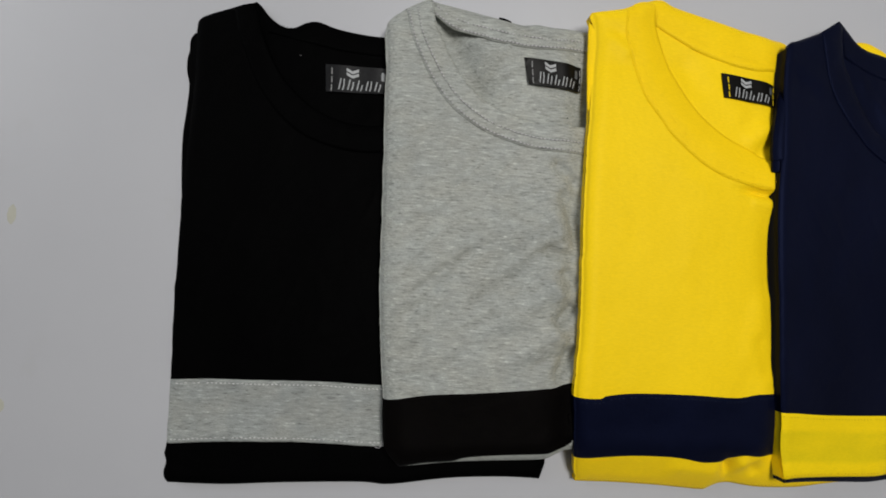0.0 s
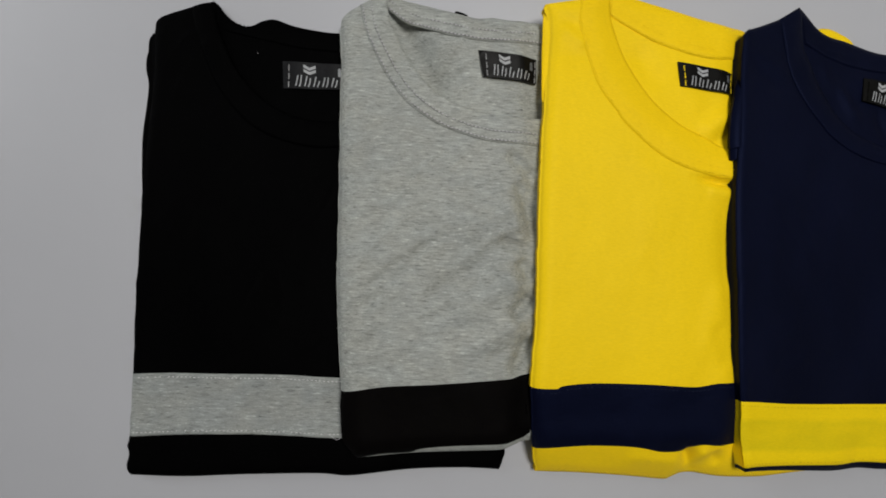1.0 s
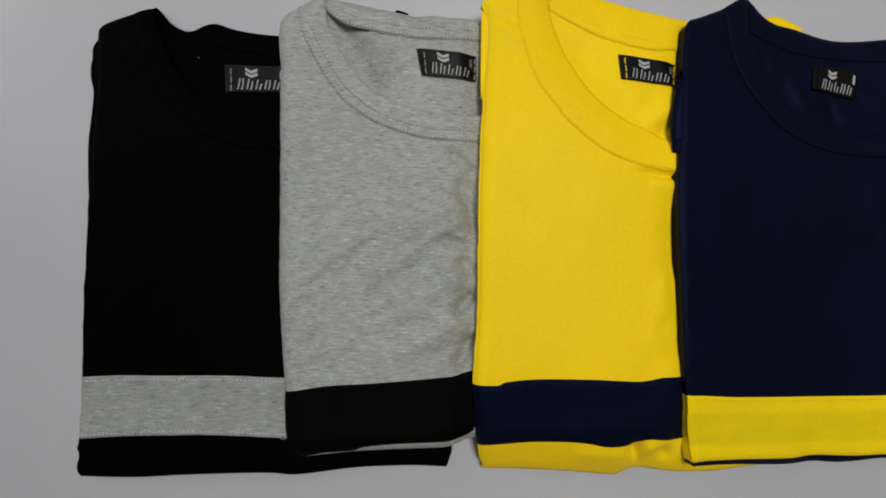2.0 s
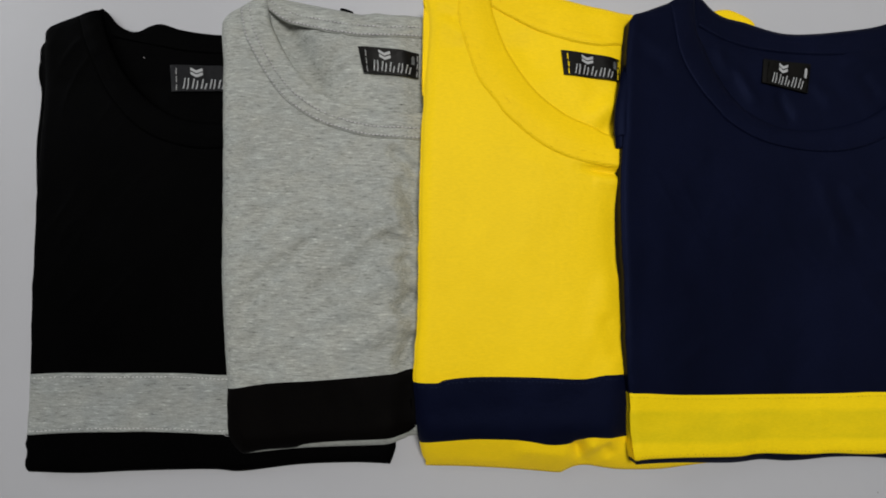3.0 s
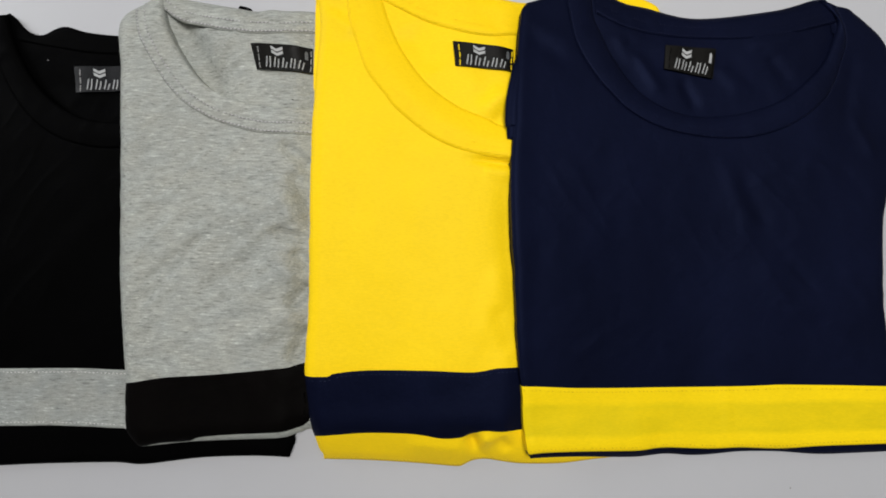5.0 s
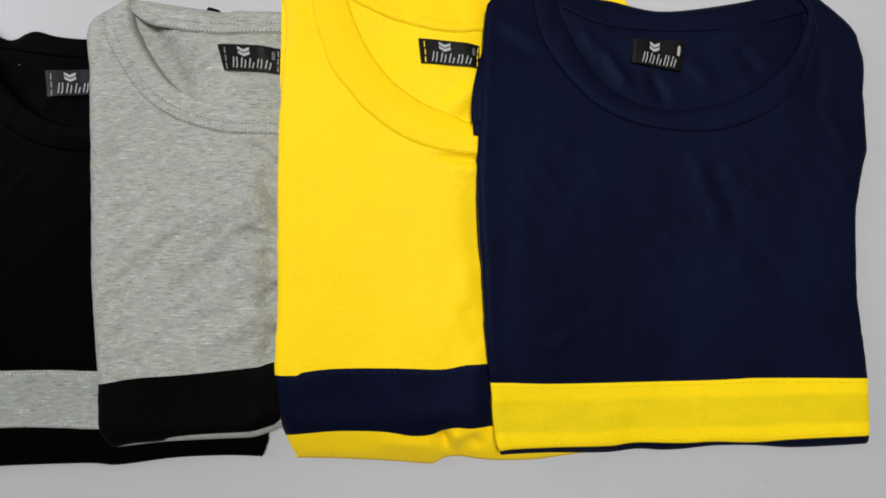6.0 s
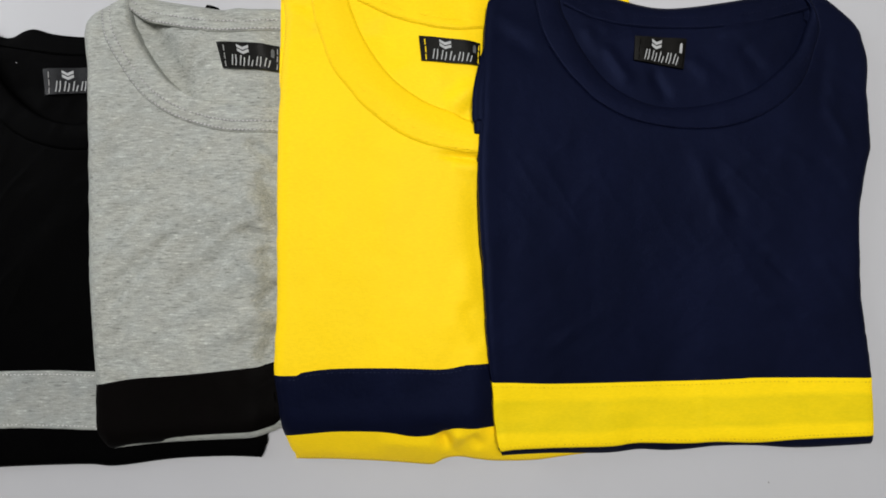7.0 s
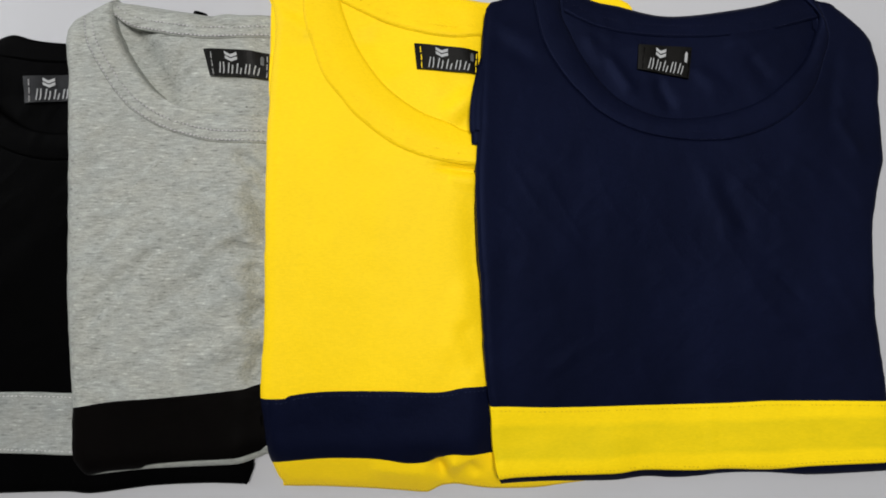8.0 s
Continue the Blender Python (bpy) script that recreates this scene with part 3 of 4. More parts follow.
# ---- the shirts, from the bottom of the pile up ----
BLACK_SHIRT = dict(
    label="black cotton T-shirt folded flat with a grey melange hem stripe", seed=3.1, uneven=0.7, stiff=(0, 0), drape=(0.018, 0.0006, 0.004), neck_dip=0.001, thick=0.006, back_share=0.3,
    body=BLACK, stripe=GREY_STRIPE, hem=BLACK, stripe_label="grey melange stripe",
    left=[(-0.1900, -0.1820), (-0.1930, -0.1785), (-0.1936, -0.1725), (-0.1920, -0.1672), (-0.1942, -0.1610), (-0.1934, -0.1530), (-0.1950, -0.1080), (-0.1953, -0.0950), (-0.1970, -0.0480), (-0.1970, -0.0270), (-0.1972, 0.0160), (-0.1972, 0.0462), (-0.1950, 0.1130), (-0.1952, 0.1470), (-0.1950, 0.1565)],
    right=[(0.0923, -0.1630), (0.0953, -0.1011), (0.0984, 0.0003), (0.0994, 0.1017), (0.0953, 0.1626)],
    bottom=[(-0.1900, -0.1820), (-0.1516, -0.1828), (-0.1103, -0.1809), (-0.0510, -0.1794), (-0.0273, -0.1807), (0.0183, -0.1752), (0.0581, -0.1736), (0.0820, -0.1741), (0.0860, -0.1744), (0.0901, -0.1629)],
    stripe_low=[(-0.1937, -0.1533), (-0.1646, -0.1515), (-0.1316, -0.1504), (-0.0944, -0.1502), (-0.0691, -0.1508), (-0.0349, -0.1517), (0.0933, -0.1498)],
    stripe_high=[(-0.1961, -0.1074), (-0.1676, -0.1059), (-0.1387, -0.1058), (-0.0970, -0.1053), (-0.0717, -0.1055), (-0.0392, -0.1066), (0.0953, -0.1062)],
    shoulder_left=[(-0.1950, 0.1565), (-0.1954, 0.1636), (-0.1911, 0.1699), (-0.1833, 0.1737), (-0.1727, 0.1779), (-0.1526, 0.1870)], seam_from=4,
    back_edge=[(-0.1526, 0.1870), (-0.1480, 0.1833), (-0.1423, 0.1765), (-0.1354, 0.1711), (-0.1277, 0.1681), (-0.1212, 0.1691), (-0.1135, 0.1734), (-0.1040, 0.1752), (-0.0891, 0.1709), (-0.0710, 0.1683), (-0.0529, 0.1674), (-0.0203, 0.1687), (0.0000, 0.1697), (0.0185, 0.1770), (0.0300, 0.1893)],
    shoulder_right=[(0.0300, 0.1893), (0.0420, 0.1835), (0.0761, 0.1735), (0.0953, 0.1626)], seam_to=1,
    seam=[(-0.1674, 0.1793), (-0.1603, 0.1524), (-0.1440, 0.1169), (-0.1166, 0.0875), (-0.0811, 0.0743), (-0.0456, 0.0743), (-0.0101, 0.0875), (0.0203, 0.1169), (0.0385, 0.1524), (0.0507, 0.1889)],
    collar_inner=[(-0.1521, 0.1839), (-0.1450, 0.1605), (-0.1288, 0.1291), (-0.1035, 0.1058), (-0.0761, 0.0956), (-0.0456, 0.0956), (-0.0203, 0.1058), (0.0051, 0.1301), (0.0223, 0.1605), (0.0406, 0.1920)],
    back_seam=[(-0.1420, 0.1626), (-0.1116, 0.1575), (-0.0811, 0.1524), (-0.0406, 0.1514), (0.0000, 0.1555), (0.0264, 0.1676)],
    under=[([(-0.1962, 0.010), (-0.1982, 0.028), (-0.2002, 0.052), (-0.2012, 0.077), (-0.1998, 0.100), (-0.1994, 0.117), (-0.2018, 0.128), (-0.2018, 0.138), (-0.1998, 0.145)], 0.35), ([(-0.1962, 0.06), (-0.1974, 0.10), (-0.1994, 0.13), (-0.2000, 0.150), (-0.1968, 0.157)], 0.6)],
    round=(0.007, 0.5), neck_creases=[],
    rib=(0.0007, 0.0008, 0.8), seam_lap=0,
    band=0.0004, tuck=0.003,
    hang=0.5,
    pressed=(9, 10, 1),
    hem_slope=(0.01, 1),
    wrinkles=[(60, 0.02, 0.0006)],
    creases=[(-0.172, -0.107, -0.168, -0.152, 0.0009, 0.006), (-0.148, -0.108, -0.152, -0.15, -0.0009, 0.006), (-0.125, -0.106, -0.122, -0.15, 0.0008, 0.007), (-0.098, -0.108, -0.103, -0.15, -0.0009, 0.006), (-0.072, -0.106, -0.078, -0.15, 0.0009, 0.006),
             (-0.17, -0.12, -0.06, 0.04, 0.0007, 0.012), (-0.10, 0.0, -0.05, 0.07, -0.0006, 0.01)],
    thread_shaded=None, collar=BLACK, thread=THREAD_BLACK, collar_rows=[(0.12, 0.2), (0.42, 0.3)], stripe_thread=THREAD_PALE, stripe_gaps=(0.08, 0.12),
    tape=[(-0.0961, 0.1413), (-0.0460, 0.1412), (-0.0449, 0.1214), (-0.0947, 0.1198)], tape_material=LABEL_GREY, tape_thread=THREAD_GREY, size_tone=PRINT)

GREY_SHIRT = dict(
    label="grey melange cotton T-shirt folded flat with a black hem stripe", seed=7.7, uneven=1.0, stiff=(0.9, 0.7), drape=(0.008, 0.0006, 0.004), neck_dip=0.0075, thick=0.0197, back_share=0.75,
    body=GREY, stripe=BLACK_WARM, hem=GREY, stripe_label="black hem stripe",
    left=[(-0.0223, -0.1626), (-0.0284, -0.1565), (-0.0324, -0.1517), (-0.0344, -0.1456), (-0.0358, -0.1273), (-0.0363, -0.1129), (-0.0370, -0.1068), (-0.0432, -0.0362), (-0.0448, 0.0145), (-0.0460, 0.0574), (-0.0472, 0.1008), (-0.0485, 0.1448), (-0.0504, 0.1629)],
    right=[(0.2640, -0.1500), (0.2680, -0.1000), (0.2720, 0.0000), (0.2720, 0.1000), (0.2620, 0.1650)],
    bottom=[(-0.0223, -0.1626), (-0.0053, -0.1606), (0.0206, -0.1581), (0.0555, -0.1565), (0.0870, -0.1552), (0.1000, -0.1525), (0.1200, -0.1500), (0.2640, -0.1500)],
    stripe_low=[(-0.0236, -0.1623), (-0.0055, -0.1578), (0.0158, -0.1565), (0.0250, -0.1530), (0.0463, -0.1506), (0.0860, -0.1486), (0.0945, -0.1475), (0.1025, -0.1455), (0.1080, -0.1415), (0.1180, -0.1395), (0.2650, -0.1400)],
    stripe_high=[(-0.0364, -0.1138), (-0.0022, -0.1081), (0.0353, -0.1057), (0.0818, -0.1013), (0.0915, -0.1005), (0.1005, -0.0980), (0.1100, -0.0965), (0.1300, -0.0965), (0.2680, -0.1000)],
    shoulder_left=[(-0.0504, 0.1629), (-0.0503, 0.1696), (-0.0472, 0.1752), (-0.0410, 0.1808), (-0.0261, 0.1885), (-0.0154, 0.1950)], seam_from=3,
    back_edge=[(-0.0154, 0.195), (0.0003, 0.1927), (0.0228, 0.1886), (0.0455, 0.1848), (0.0591, 0.1824), (0.0703, 0.1842), (0.0842, 0.183), (0.1124, 0.1847), (0.14, 0.18), (0.165, 0.19), (0.18, 0.1985)],
    shoulder_right=[(0.1800, 0.1985), (0.1920, 0.1975), (0.2350, 0.1840), (0.2620, 0.1650)], seam_to=2,
    seam=[(-0.0356, 0.1861), (-0.0300, 0.1616), (-0.0241, 0.1476), (-0.0123, 0.1268), (0.0037, 0.1070), (0.0260, 0.0923), (0.0481, 0.0843), (0.0745, 0.0790), (0.1110, 0.0793), (0.1400, 0.0830), (0.1700, 0.1030), (0.1900, 0.1380), (0.1980, 0.1955)],
    collar_inner=[(-0.0153, 0.1972), (-0.0116, 0.1719), (-0.0062, 0.1594), (0.0019, 0.1442), (0.0157, 0.1253), (0.0337, 0.1114), (0.0559, 0.1036), (0.0735, 0.1004), (0.1099, 0.1011), (0.1350, 0.1060), (0.1580, 0.1250), (0.1720, 0.1530), (0.1800, 0.1985)],
    back_seam=[(-0.0127, 0.1804), (0.0008, 0.1709), (0.0229, 0.1648), (0.0450, 0.1610), (0.0722, 0.1596), (0.1103, 0.1629), (0.1400, 0.1630), (0.1720, 0.1800)],
    under=[],
    round=(0.016, 0.42), neck_creases=[(0.113, 0.078, 0.112, -0.108, -0.0050, 0.0085), (-0.012, 0.188, 0.036, 0.108, -0.0095, 0.0130), (0.06, 0.125, 0.10, 0.118, 0.0015, 0.006)],
    rib=(0.0007, 0.0008, 0.8), seam_lap=0,
    band=0.0007, tuck=0.003,
    hang=0.5,
    pressed=(9, 10, 1),
    hem_slope=(0.01, 1),
    wrinkles=[(33, 0.016, 0.0014), (-40, 0.02, 0.0004)],
    creases=[(-0.03, -0.06, 0.03, 0.005, -0.0030, 0.005), (0.0, -0.02, 0.075, 0.035, 0.0024, 0.012), (0.02, -0.045, 0.07, -0.012, -0.0024, 0.006), (0.05, 0.0, 0.095, 0.04, 0.0024, 0.010),
             (0.045, -0.06, 0.095, -0.02, 0.0027, 0.009), (0.05, -0.085, 0.10, -0.055, 0.0022, 0.007), (-0.04, 0.05, 0.0, 0.085, -0.0014, 0.010), (-0.03, 0.15, -0.045, 0.12, -0.0014, 0.007),
             (0.082, 0.074, 0.108, 0.052, -0.0050, 0.0050), (0.092, 0.052, 0.104, 0.020, -0.0055, 0.0055), (0.104, 0.056, 0.106, 0.000, -0.0045, 0.0050), (0.077, 0.005, 0.108, -0.004, -0.0042, 0.0045), (0.094, -0.010, 0.108, -0.026, -0.0045, 0.0050),
             (0.108, -0.036, 0.090, -0.056, -0.0068, 0.0055), (0.108, -0.068, 0.092, -0.098, -0.0074, 0.0060), (0.083, 0.035, 0.094, 0.008, 0.0030, 0.0060), (0.082, -0.018, 0.098, -0.036, 0.0032, 0.0060), (0.084, -0.058, 0.104, -0.066, 0.0022, 0.0050),
             (-0.025, -0.04, 0.012, -0.008, -0.0022, 0.0028), (0.012, -0.008, 0.045, 0.008, -0.0016, 0.0028), (0.048, -0.016, 0.09, 0.018, 0.0022, 0.0045), (0.062, -0.03, 0.10, -0.002, 0.0019, 0.004),
             (0.03, 0.03, 0.07, 0.048, -0.0012, 0.004), (0.02, -0.06, 0.06, -0.042, -0.0014, 0.0035), (0.07, -0.088, 0.10, -0.072, -0.0016, 0.0035), (-0.03, -0.075, 0.0, -0.055, 0.0012, 0.004),
             (-0.02, -0.09, 0.02, -0.07, 0.0011, 0.008)],
    thread_shaded=THREAD_SHADE, collar=GREY, thread=THREAD_SEAM, collar_rows=[(0.09, 0.04), (0.40, 0.10)], stripe_thread=THREAD_BLACK, stripe_gaps=(1, 1),
    tape=[(0.0582, 0.1514), (0.1056, 0.1496), (0.1057, 0.1297), (0.0630, 0.1313)], tape_material=LABEL_BLACK, tape_thread=THREAD_GREY, size_tone=PRINT_DULL)

YELLOW_SHIRT = dict(
    label="bright yellow cotton T-shirt folded flat with a navy hem stripe", seed=12.4, uneven=0.6, stiff=(0.9, 0.0), drape=(0.03, 0.004, 0.007), neck_dip=0.0010, thick=0.0130, back_share=0.72,
    body=YELLOW, stripe=NAVY, hem=YELLOW, stripe_label="navy hem stripe",
    left=[(0.116, -0.17), (0.1135, -0.1653), (0.1109, -0.1519), (0.1091, -0.1386), (0.1059, -0.1049), (0.1065, -0.0866), (0.1078, -0.0579), (0.108, -0.0067), (0.1086, 0.0801), (0.1116, 0.1384), (0.1126, 0.1704), (0.1085, 0.1883)],
    right=[(0.372, -0.165), (0.376, -0.10), (0.38, 0.0), (0.386, 0.10), (0.388, 0.176)],
    bottom=[(0.1160, -0.1749), (0.1264, -0.1754), (0.1439, -0.1758), (0.1745, -0.1773), (0.1964, -0.1788), (0.2206, -0.1808), (0.2263, -0.1794), (0.2337, -0.1758), (0.2447, -0.1749), (0.2580, -0.1771), (0.2735, -0.1785), (0.3024, -0.1781), (0.3268, -0.1752), (0.3720, -0.1698)],
    stripe_low=[(0.1104, -0.1526), (0.1178, -0.1512), (0.1319, -0.1499), (0.1533, -0.1483), (0.1832, -0.1487), (0.1959, -0.15), (0.2067, -0.1523), (0.2152, -0.1527), (0.2251, -0.1515), (0.2345, -0.1481), (0.2428, -0.1463), (0.2671, -0.1472), (0.374, -0.142)],
    stripe_high=[(0.1056, -0.1052), (0.1205, -0.1054), (0.1254, -0.105), (0.1299, -0.103), (0.153, -0.1007), (0.1953, -0.1007), (0.2292, -0.1021), (0.2399, -0.1013), (0.2485, -0.0997), (0.2648, -0.0991), (0.376, -0.1)],
    shoulder_left=[(0.1085, 0.1883), (0.1112, 0.1914), (0.1391, 0.1982), (0.1449, 0.2021), (0.1627, 0.2083)], seam_from=3,
    back_edge=[(0.1627, 0.2083), (0.1698, 0.2081), (0.1813, 0.2031), (0.2237, 0.1946), (0.2607, 0.1887), (0.2807, 0.1899), (0.293, 0.184), (0.33, 0.19), (0.345, 0.197)],
    shoulder_right=[(0.345, 0.197), (0.3625, 0.2007), (0.3785, 0.1957), (0.3863, 0.1902), (0.3885, 0.1831)], seam_to=1,
    seam=[(0.1367, 0.1979), (0.1352, 0.1812), (0.1364, 0.1686), (0.1416, 0.1512), (0.1508, 0.126), (0.1646, 0.1078), (0.1739, 0.0961), (0.1972, 0.077), (0.2206, 0.0658), (0.2462, 0.0602), (0.2625, 0.0592), (0.29, 0.063), (0.325, 0.083), (0.345, 0.115), (0.35, 0.15), (0.352, 0.198)],
    collar_inner=[(0.1635, 0.2092), (0.1614, 0.1929), (0.1644, 0.1751), (0.1768, 0.1455), (0.1956, 0.119), (0.22, 0.1004), (0.243, 0.0913), (0.2557, 0.0856), (0.285, 0.086), (0.31, 0.1), (0.326, 0.124), (0.333, 0.152), (0.338, 0.195)],
    back_seam=[(0.1619, 0.1845), (0.1783, 0.1756), (0.1969, 0.1666), (0.2202, 0.1597), (0.2449, 0.156), (0.2666, 0.159), (0.3, 0.162), (0.345, 0.178)],
    under=[([(0.1122, 0.1110), (0.1098, 0.1120), (0.1089, 0.1150), (0.1085, 0.130), (0.1086, 0.16), (0.1088, 0.184), (0.1098, 0.1905)], 0.5)],
    round=(0.011, 0.42), neck_creases=[(0.240, 0.090, 0.266, 0.118, 0.0020, 0.005), (0.18, 0.165, 0.205, 0.125, -0.002, 0.010), (0.247, 0.086, 0.270, 0.106, -0.0022, 0.004), (0.225, 0.14, 0.235, 0.11, 0.0008, 0.009)],
    rib=(0.0004, 0.0040, 0.4), seam_lap=0.5,
    band=0.0002, tuck=0.0032,
    hang=0.85,
    pressed=(0.30, 0.375, 0.4),
    hem_slope=(0.030, 0.3),
    wrinkles=[(70, 0.03, 0.0002)],
    creases=[(0.116, 0.20, 0.113, 0.10, -0.0016, 0.0035), (0.12, 0.172, 0.142, 0.155, 0.0020, 0.006), (0.117, 0.178, 0.136, 0.172, -0.0014, 0.005), (0.15, 0.08, 0.22, 0.05, 0.0008, 0.012), (0.229, -0.148, 0.243, -0.176, -0.0062, 0.0046), (0.246, -0.146, 0.234, -0.176, 0.0030, 0.005), (0.252, -0.152, 0.262, -0.166, -0.0026, 0.0045),
             (0.18, -0.158, 0.234, -0.164, 0.0026, 0.009), (0.24, -0.158, 0.262, -0.150, 0.0018, 0.005), (0.259, 0.05, 0.258, -0.03, -0.0022, 0.010), (0.2605, 0.048, 0.2665, -0.1, -0.0030, 0.0085), (0.236, -0.085, 0.254, -0.02, 0.0012, 0.009), (0.25, -0.05, 0.261, -0.09, -0.0020, 0.007),
             (0.228, 0.0590, 0.310, 0.0500, -0.0044, 0.0026), (0.215, 0.0650, 0.310, 0.0560, 0.0012, 0.0045), (0.24, 0.050, 0.262, 0.046, 0.0014, 0.005), (0.185, -0.02, 0.20, 0.05, 0.0006, 0.015), (0.235, 0.095, 0.258, 0.115, 0.0018, 0.006)],
    thread_shaded=None, collar=YELLOW_RIB, thread=THREAD_YELLOW, collar_rows=[(0.08, 0.35), (0.28, 0.7)], stripe_thread=THREAD_BLUE, stripe_gaps=(1, 0.15),
    tape=[(0.2167, 0.1512), (0.2642, 0.1463), (0.2639, 0.1284), (0.2187, 0.1313)], tape_material=LABEL_BLACK, tape_thread=THREAD_YELLOW, size_tone=PRINT_DULL)

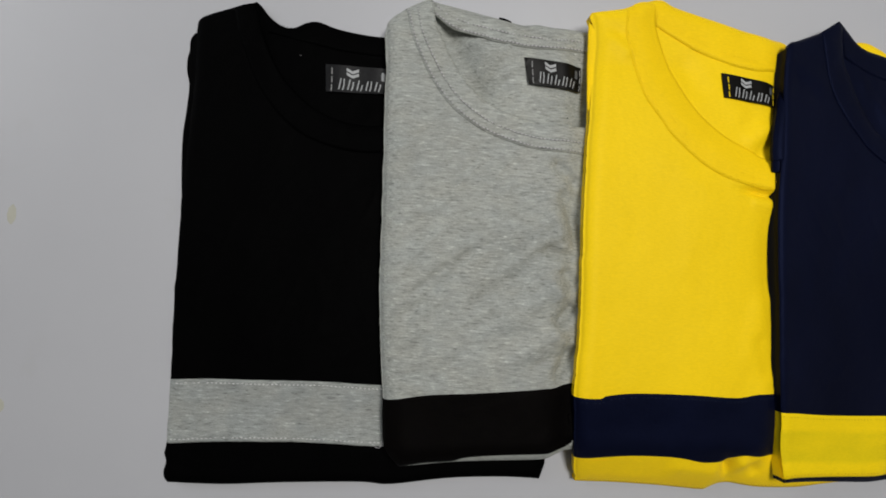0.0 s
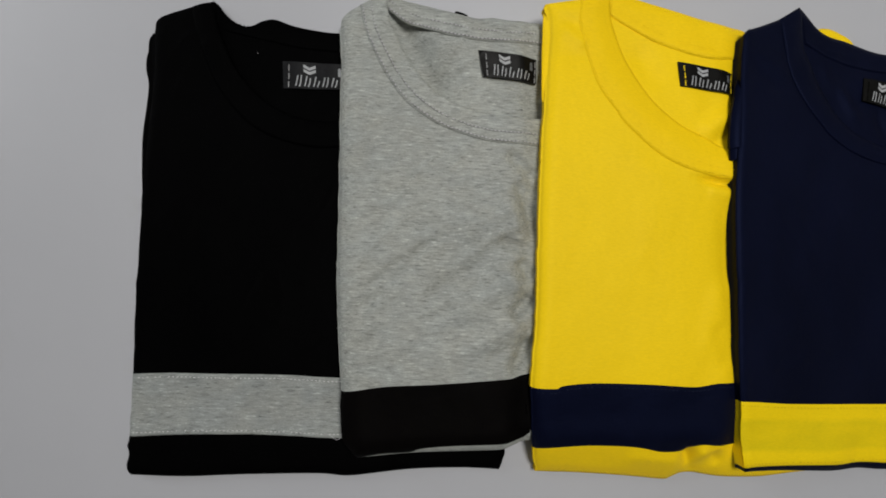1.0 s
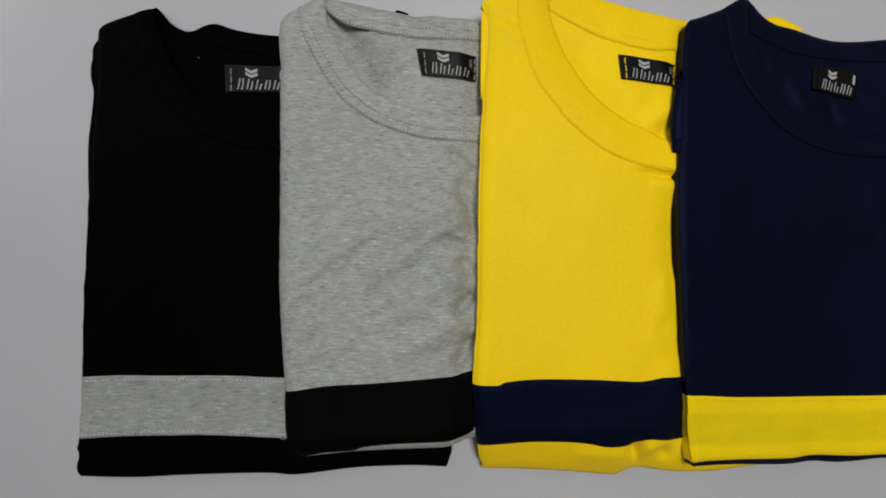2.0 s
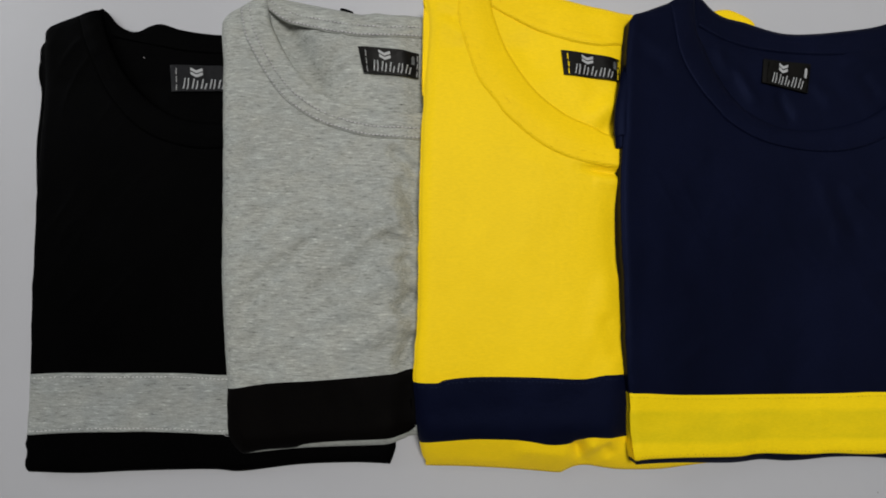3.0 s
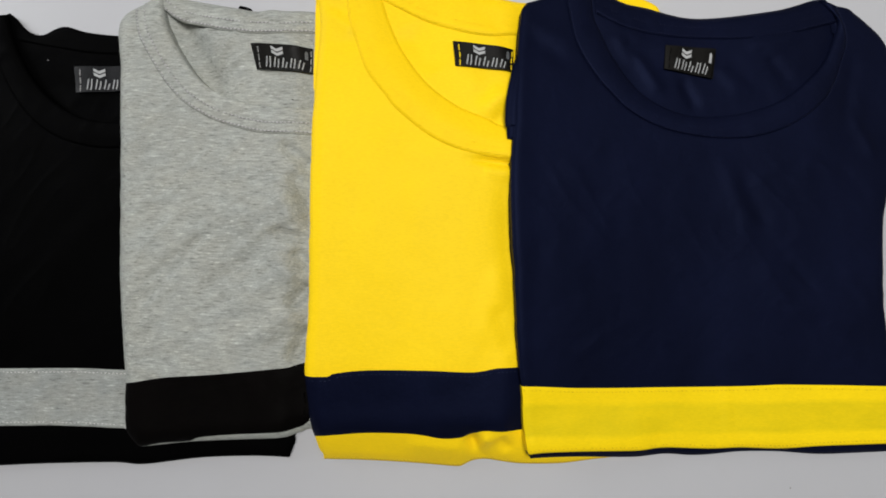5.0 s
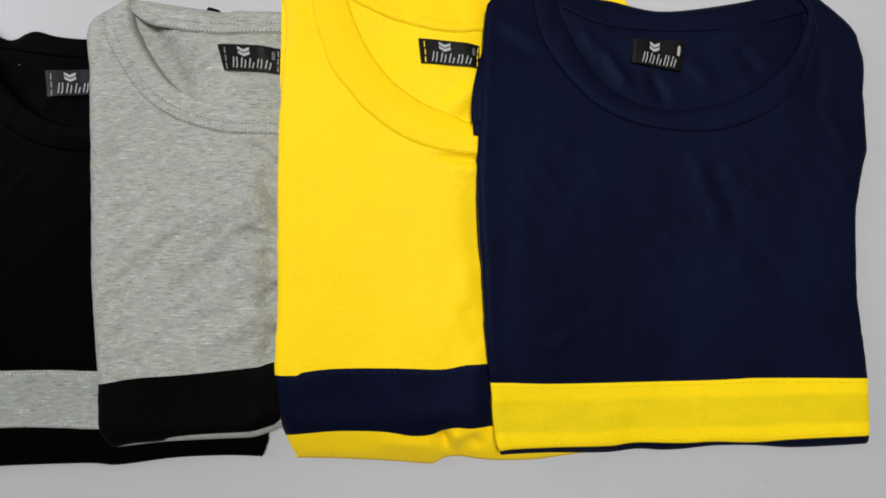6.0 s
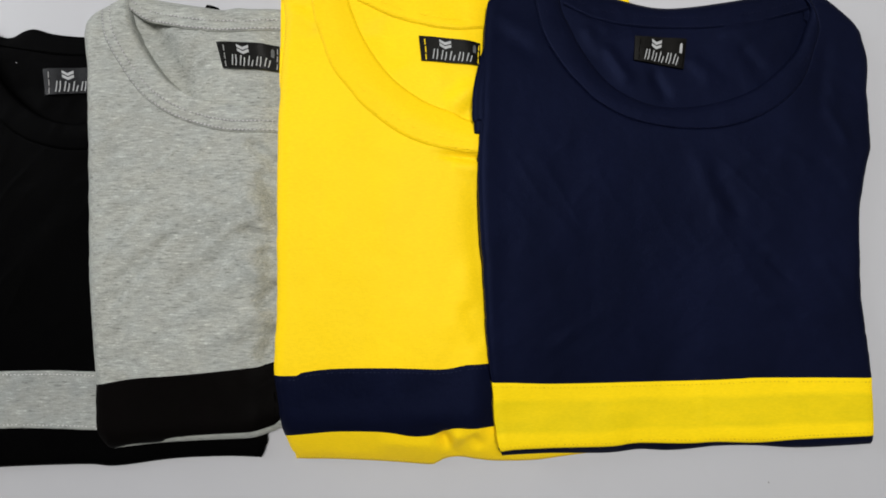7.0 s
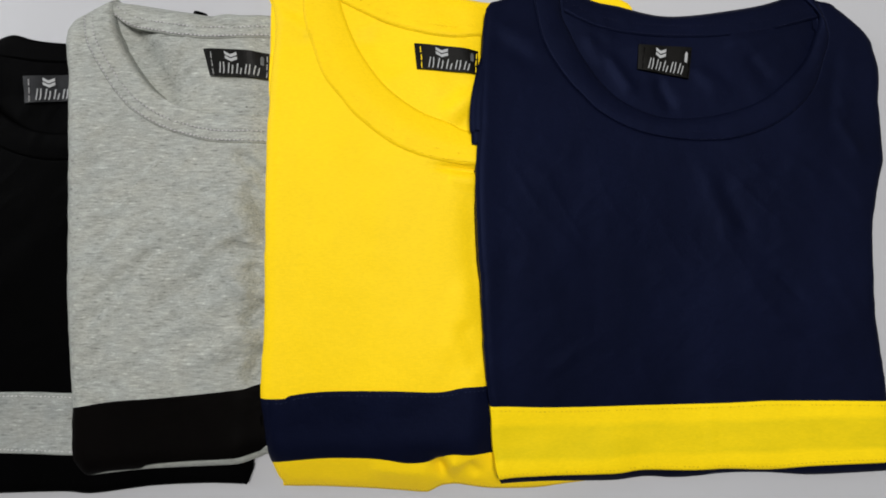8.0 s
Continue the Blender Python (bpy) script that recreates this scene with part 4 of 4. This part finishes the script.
NAVY_SHIRT = dict(
    label="navy blue cotton T-shirt folded flat with a yellow hem stripe", seed=18.9, uneven=0.5, stiff=(0.95, 1.0), drape=(0.036, 0.001, 0.008), neck_dip=0.003, thick=0.0092, back_share=0.85,
    body=NAVY, stripe=YELLOW_STRIPE, hem=NAVY, stripe_label="yellow hem stripe",
    left=[(0.2756, -0.167), (0.2727, -0.158), (0.2703, -0.1407), (0.2684, -0.112), (0.2658, -0.089), (0.2636, -0.0384), (0.2609, 0.0126), (0.2607, 0.0512), (0.2635, 0.0903), (0.2659, 0.1304), (0.2678, 0.1596), (0.2698, 0.1753)],
    right=[(0.5613, -0.1666), (0.5629, -0.1600), (0.5633, -0.1167), (0.5624, -0.1001), (0.5586, -0.0516), (0.5594, -0.0071), (0.5605, 0.0153), (0.5634, 0.0310), (0.5673, 0.0490), (0.5706, 0.0603), (0.5714, 0.0670), (0.5710, 0.0784), (0.5709, 0.0944), (0.5704, 0.1104), (0.5720, 0.1264), (0.5713, 0.1389), (0.5686, 0.1496), (0.5672, 0.1565)],
    bottom=[(0.2756, -0.1670), (0.3102, -0.1676), (0.3562, -0.1699), (0.3824, -0.1685), (0.4030, -0.1701), (0.4200, -0.1697), (0.4441, -0.1675), (0.4739, -0.1674), (0.5037, -0.1692), (0.5354, -0.1681), (0.5613, -0.1666)],
    stripe_low=[(0.2740, -0.1635), (0.2839, -0.1623), (0.3265, -0.1628), (0.3603, -0.1633), (0.3809, -0.1622), (0.4183, -0.1638), (0.4423, -0.1632), (0.4722, -0.1641), (0.5009, -0.1615), (0.5439, -0.1597), (0.5603, -0.1590)],
    stripe_high=[(0.2684, -0.1120), (0.2799, -0.1125), (0.3177, -0.1150), (0.3880, -0.1162), (0.4348, -0.1160), (0.4606, -0.1151), (0.4807, -0.1145), (0.5604, -0.1154)],
    shoulder_left=[(0.2698, 0.1753), (0.2742, 0.1811), (0.2806, 0.1835), (0.3101, 0.1971), (0.3261, 0.2089)], seam_from=3,
    back_edge=[(0.3262, 0.2092), (0.3351, 0.2015), (0.3449, 0.1928), (0.3560, 0.1882), (0.3729, 0.1859), (0.3899, 0.1820), (0.4092, 0.1791), (0.4333, 0.1801), (0.4712, 0.1850), (0.4898, 0.1885), (0.5086, 0.1944), (0.5179, 0.1961)],
    shoulder_right=[(0.5179, 0.1961), (0.5262, 0.1946), (0.5341, 0.1914), (0.5418, 0.1840), (0.5597, 0.1673), (0.5672, 0.1565)], seam_to=3,
    seam=[(0.3045, 0.1945), (0.3096, 0.1651), (0.3128, 0.1536), (0.32, 0.1396), (0.3327, 0.1218), (0.3415, 0.1132), (0.3547, 0.1011), (0.377, 0.0895), (0.4025, 0.0829), (0.4337, 0.0799), (0.4642, 0.0826), (0.4947, 0.0948), (0.5181, 0.1159), (0.5288, 0.1423), (0.5336, 0.1626), (0.5259, 0.1883)],
    collar_inner=[(0.3265, 0.2091), (0.3273, 0.1774), (0.3336, 0.1617), (0.3424, 0.1442), (0.3585, 0.1223), (0.378, 0.1074), (0.4088, 0.0977), (0.4481, 0.1004), (0.4839, 0.1131), (0.5132, 0.1385), (0.5243, 0.1609), (0.5273, 0.1762), (0.5139, 0.193)],
    back_seam=[(0.3301, 0.1774), (0.3434, 0.1714), (0.3612, 0.1658), (0.3806, 0.1629), (0.4123, 0.1613), (0.453, 0.1618), (0.4889, 0.1658), (0.5268, 0.1752)],
    under=[([(0.2655, 0.0735), (0.2592, 0.0740), (0.2582, 0.0748), (0.2580, 0.0850), (0.2588, 0.102), (0.262, 0.127), (0.266, 0.14)], 0.6),
           ([(0.2655, 0.0825), (0.2574, 0.0830), (0.2568, 0.0838), (0.2567, 0.0920), (0.2580, 0.108), (0.262, 0.126), (0.266, 0.138)], 0.85)],
    round=(0.007, 0.7), neck_creases=[(0.36, 0.15, 0.385, 0.115, 0.0012, 0.005), (0.40, 0.13, 0.415, 0.105, -0.0012, 0.004), (0.43, 0.14, 0.45, 0.115, 0.0012, 0.005), (0.47, 0.15, 0.49, 0.125, -0.0012, 0.005), (0.345, 0.165, 0.362, 0.135, 0.0008, 0.005), (0.45, 0.155, 0.50, 0.165, 0.0010, 0.005)],
    rib=(0.0007, 0.0008, 0.8), seam_lap=0,
    band=0.0004, tuck=-0.0012,
    hang=1.05,
    pressed=(9, 10, 1),
    hem_slope=(0.012, 0.75),
    wrinkles=[(-50, 0.022, 0.0003), (35, 0.016, 0.0002)],
    creases=[(0.43, 0.07, 0.455, 0.0, 0.0007, 0.007), (0.446, 0.055, 0.47, 0.0, -0.0007, 0.006), (0.47, -0.005, 0.515, -0.05, -0.0007, 0.005), (0.455, -0.02, 0.50, -0.07, 0.0007, 0.008), (0.50, -0.06, 0.53, -0.10, -0.0006, 0.006),
             (0.52, 0.06, 0.55, 0.03, -0.0007, 0.006), (0.30, 0.05, 0.33, -0.02, 0.0003, 0.012), (0.27, 0.155, 0.312, 0.132, -0.0006, 0.006), (0.275, 0.165, 0.315, 0.145, 0.0005, 0.006), (0.43, -0.11, 0.432, -0.158, 0.0004, 0.004),
             (0.35, -0.05, 0.40, -0.09, 0.0003, 0.010), (0.485, -0.02, 0.505, -0.042, -0.0006, 0.0028), (0.36, 0.15, 0.385, 0.115, 0.0006, 0.004), (0.40, 0.125, 0.415, 0.10, -0.0006, 0.004), (0.44, 0.135, 0.46, 0.115, 0.0006, 0.004), (0.34, 0.175, 0.40, 0.163, -0.0003, 0.004),
             (0.535, 0.10, 0.555, 0.06, 0.0007, 0.005), (0.525, -0.02, 0.55, -0.06, 0.0006, 0.005), (0.54, 0.15, 0.53, 0.09, -0.0007, 0.005), (0.31, -0.09, 0.36, -0.06, 0.0003, 0.005),
             (0.40, 0.11, 0.46, 0.115, 0.0004, 0.006)],
    thread_shaded=None, collar=NAVY, thread=THREAD_NAVY, collar_rows=[(0.05, 0.3), (0.35, 0.75)], stripe_thread=THREAD_OCHRE, stripe_gaps=(0.1, 0.15),
    tape=[(0.3872, 0.1546), (0.429, 0.1527), (0.4256, 0.1282), (0.3858, 0.1354)], tape_material=LABEL_BLACK, tape_thread=THREAD_BLACK, size_tone=PRINT)

CLOTHS = [folded_tshirt(s) for s in (BLACK_SHIRT, GREY_SHIRT, YELLOW_SHIRT, NAVY_SHIRT)]


# ---- loose threads and lint on the shirts ----
def strand(name, points, cloth, width, material, label, category):
    """A thin bit of thread lying on a shirt."""
    run = spline(points, 24)
    zs = cloth.z(run[:, 0], run[:, 1]) + width + 0.0008
    verts, faces = [], []
    for i in range(24):
        way = run[min(i + 1, 23)] - run[max(i - 1, 0)]
        way = way / (np.linalg.norm(way) + 1e-9)
        for k in range(5):
            a = 2 * math.pi * k / 5
            off = np.array([-way[1], way[0]]) * math.cos(a) * width
            verts.append((run[i, 0] + off[0], run[i, 1] + off[1], zs[i] + math.sin(a) * width))
    for i in range(23):
        faces += [(i * 5 + k, i * 5 + (k + 1) % 5, i * 5 + 5 + (k + 1) % 5, i * 5 + 5 + k) for k in range(5)]
    faces += [tuple(range(5))[::-1], tuple(range(115, 120))]
    return tagged(new(name, mesh_from(name, verts, faces, material)), label, category)


strand("loose_thread", [(-0.0436, -0.1483), (-0.0406, -0.1519), (-0.0365, -0.1524), (-0.0350, -0.1468), (-0.0340, -0.1392), (-0.0330, -0.1346)], CLOTHS[0], 0.00015, THREAD_SEAM,
       "pale loose sewing thread at the stripe of the black shirt", "thread")
strand("lint", [(-0.1151, 0.1453), (-0.1144, 0.1447), (-0.1140, 0.1449)], CLOTHS[0], 0.00016, THREAD_SEAM, "tiny pale speck of lint on the black shirt", "lint")
strand("lint", [(0.0925, 0.1055), (0.0930, 0.1050), (0.0934, 0.1052)], CLOTHS[1], 0.00035, THREAD_BLACK, "tiny dark speck of lint on the grey shirt", "lint")
strand("lint", [(0.4800, 0.0035), (0.4806, 0.0032), (0.4812, 0.0034)], CLOTHS[3], 0.0002, THREAD_BLUE, "tiny grey speck of lint on the navy shirt", "lint")
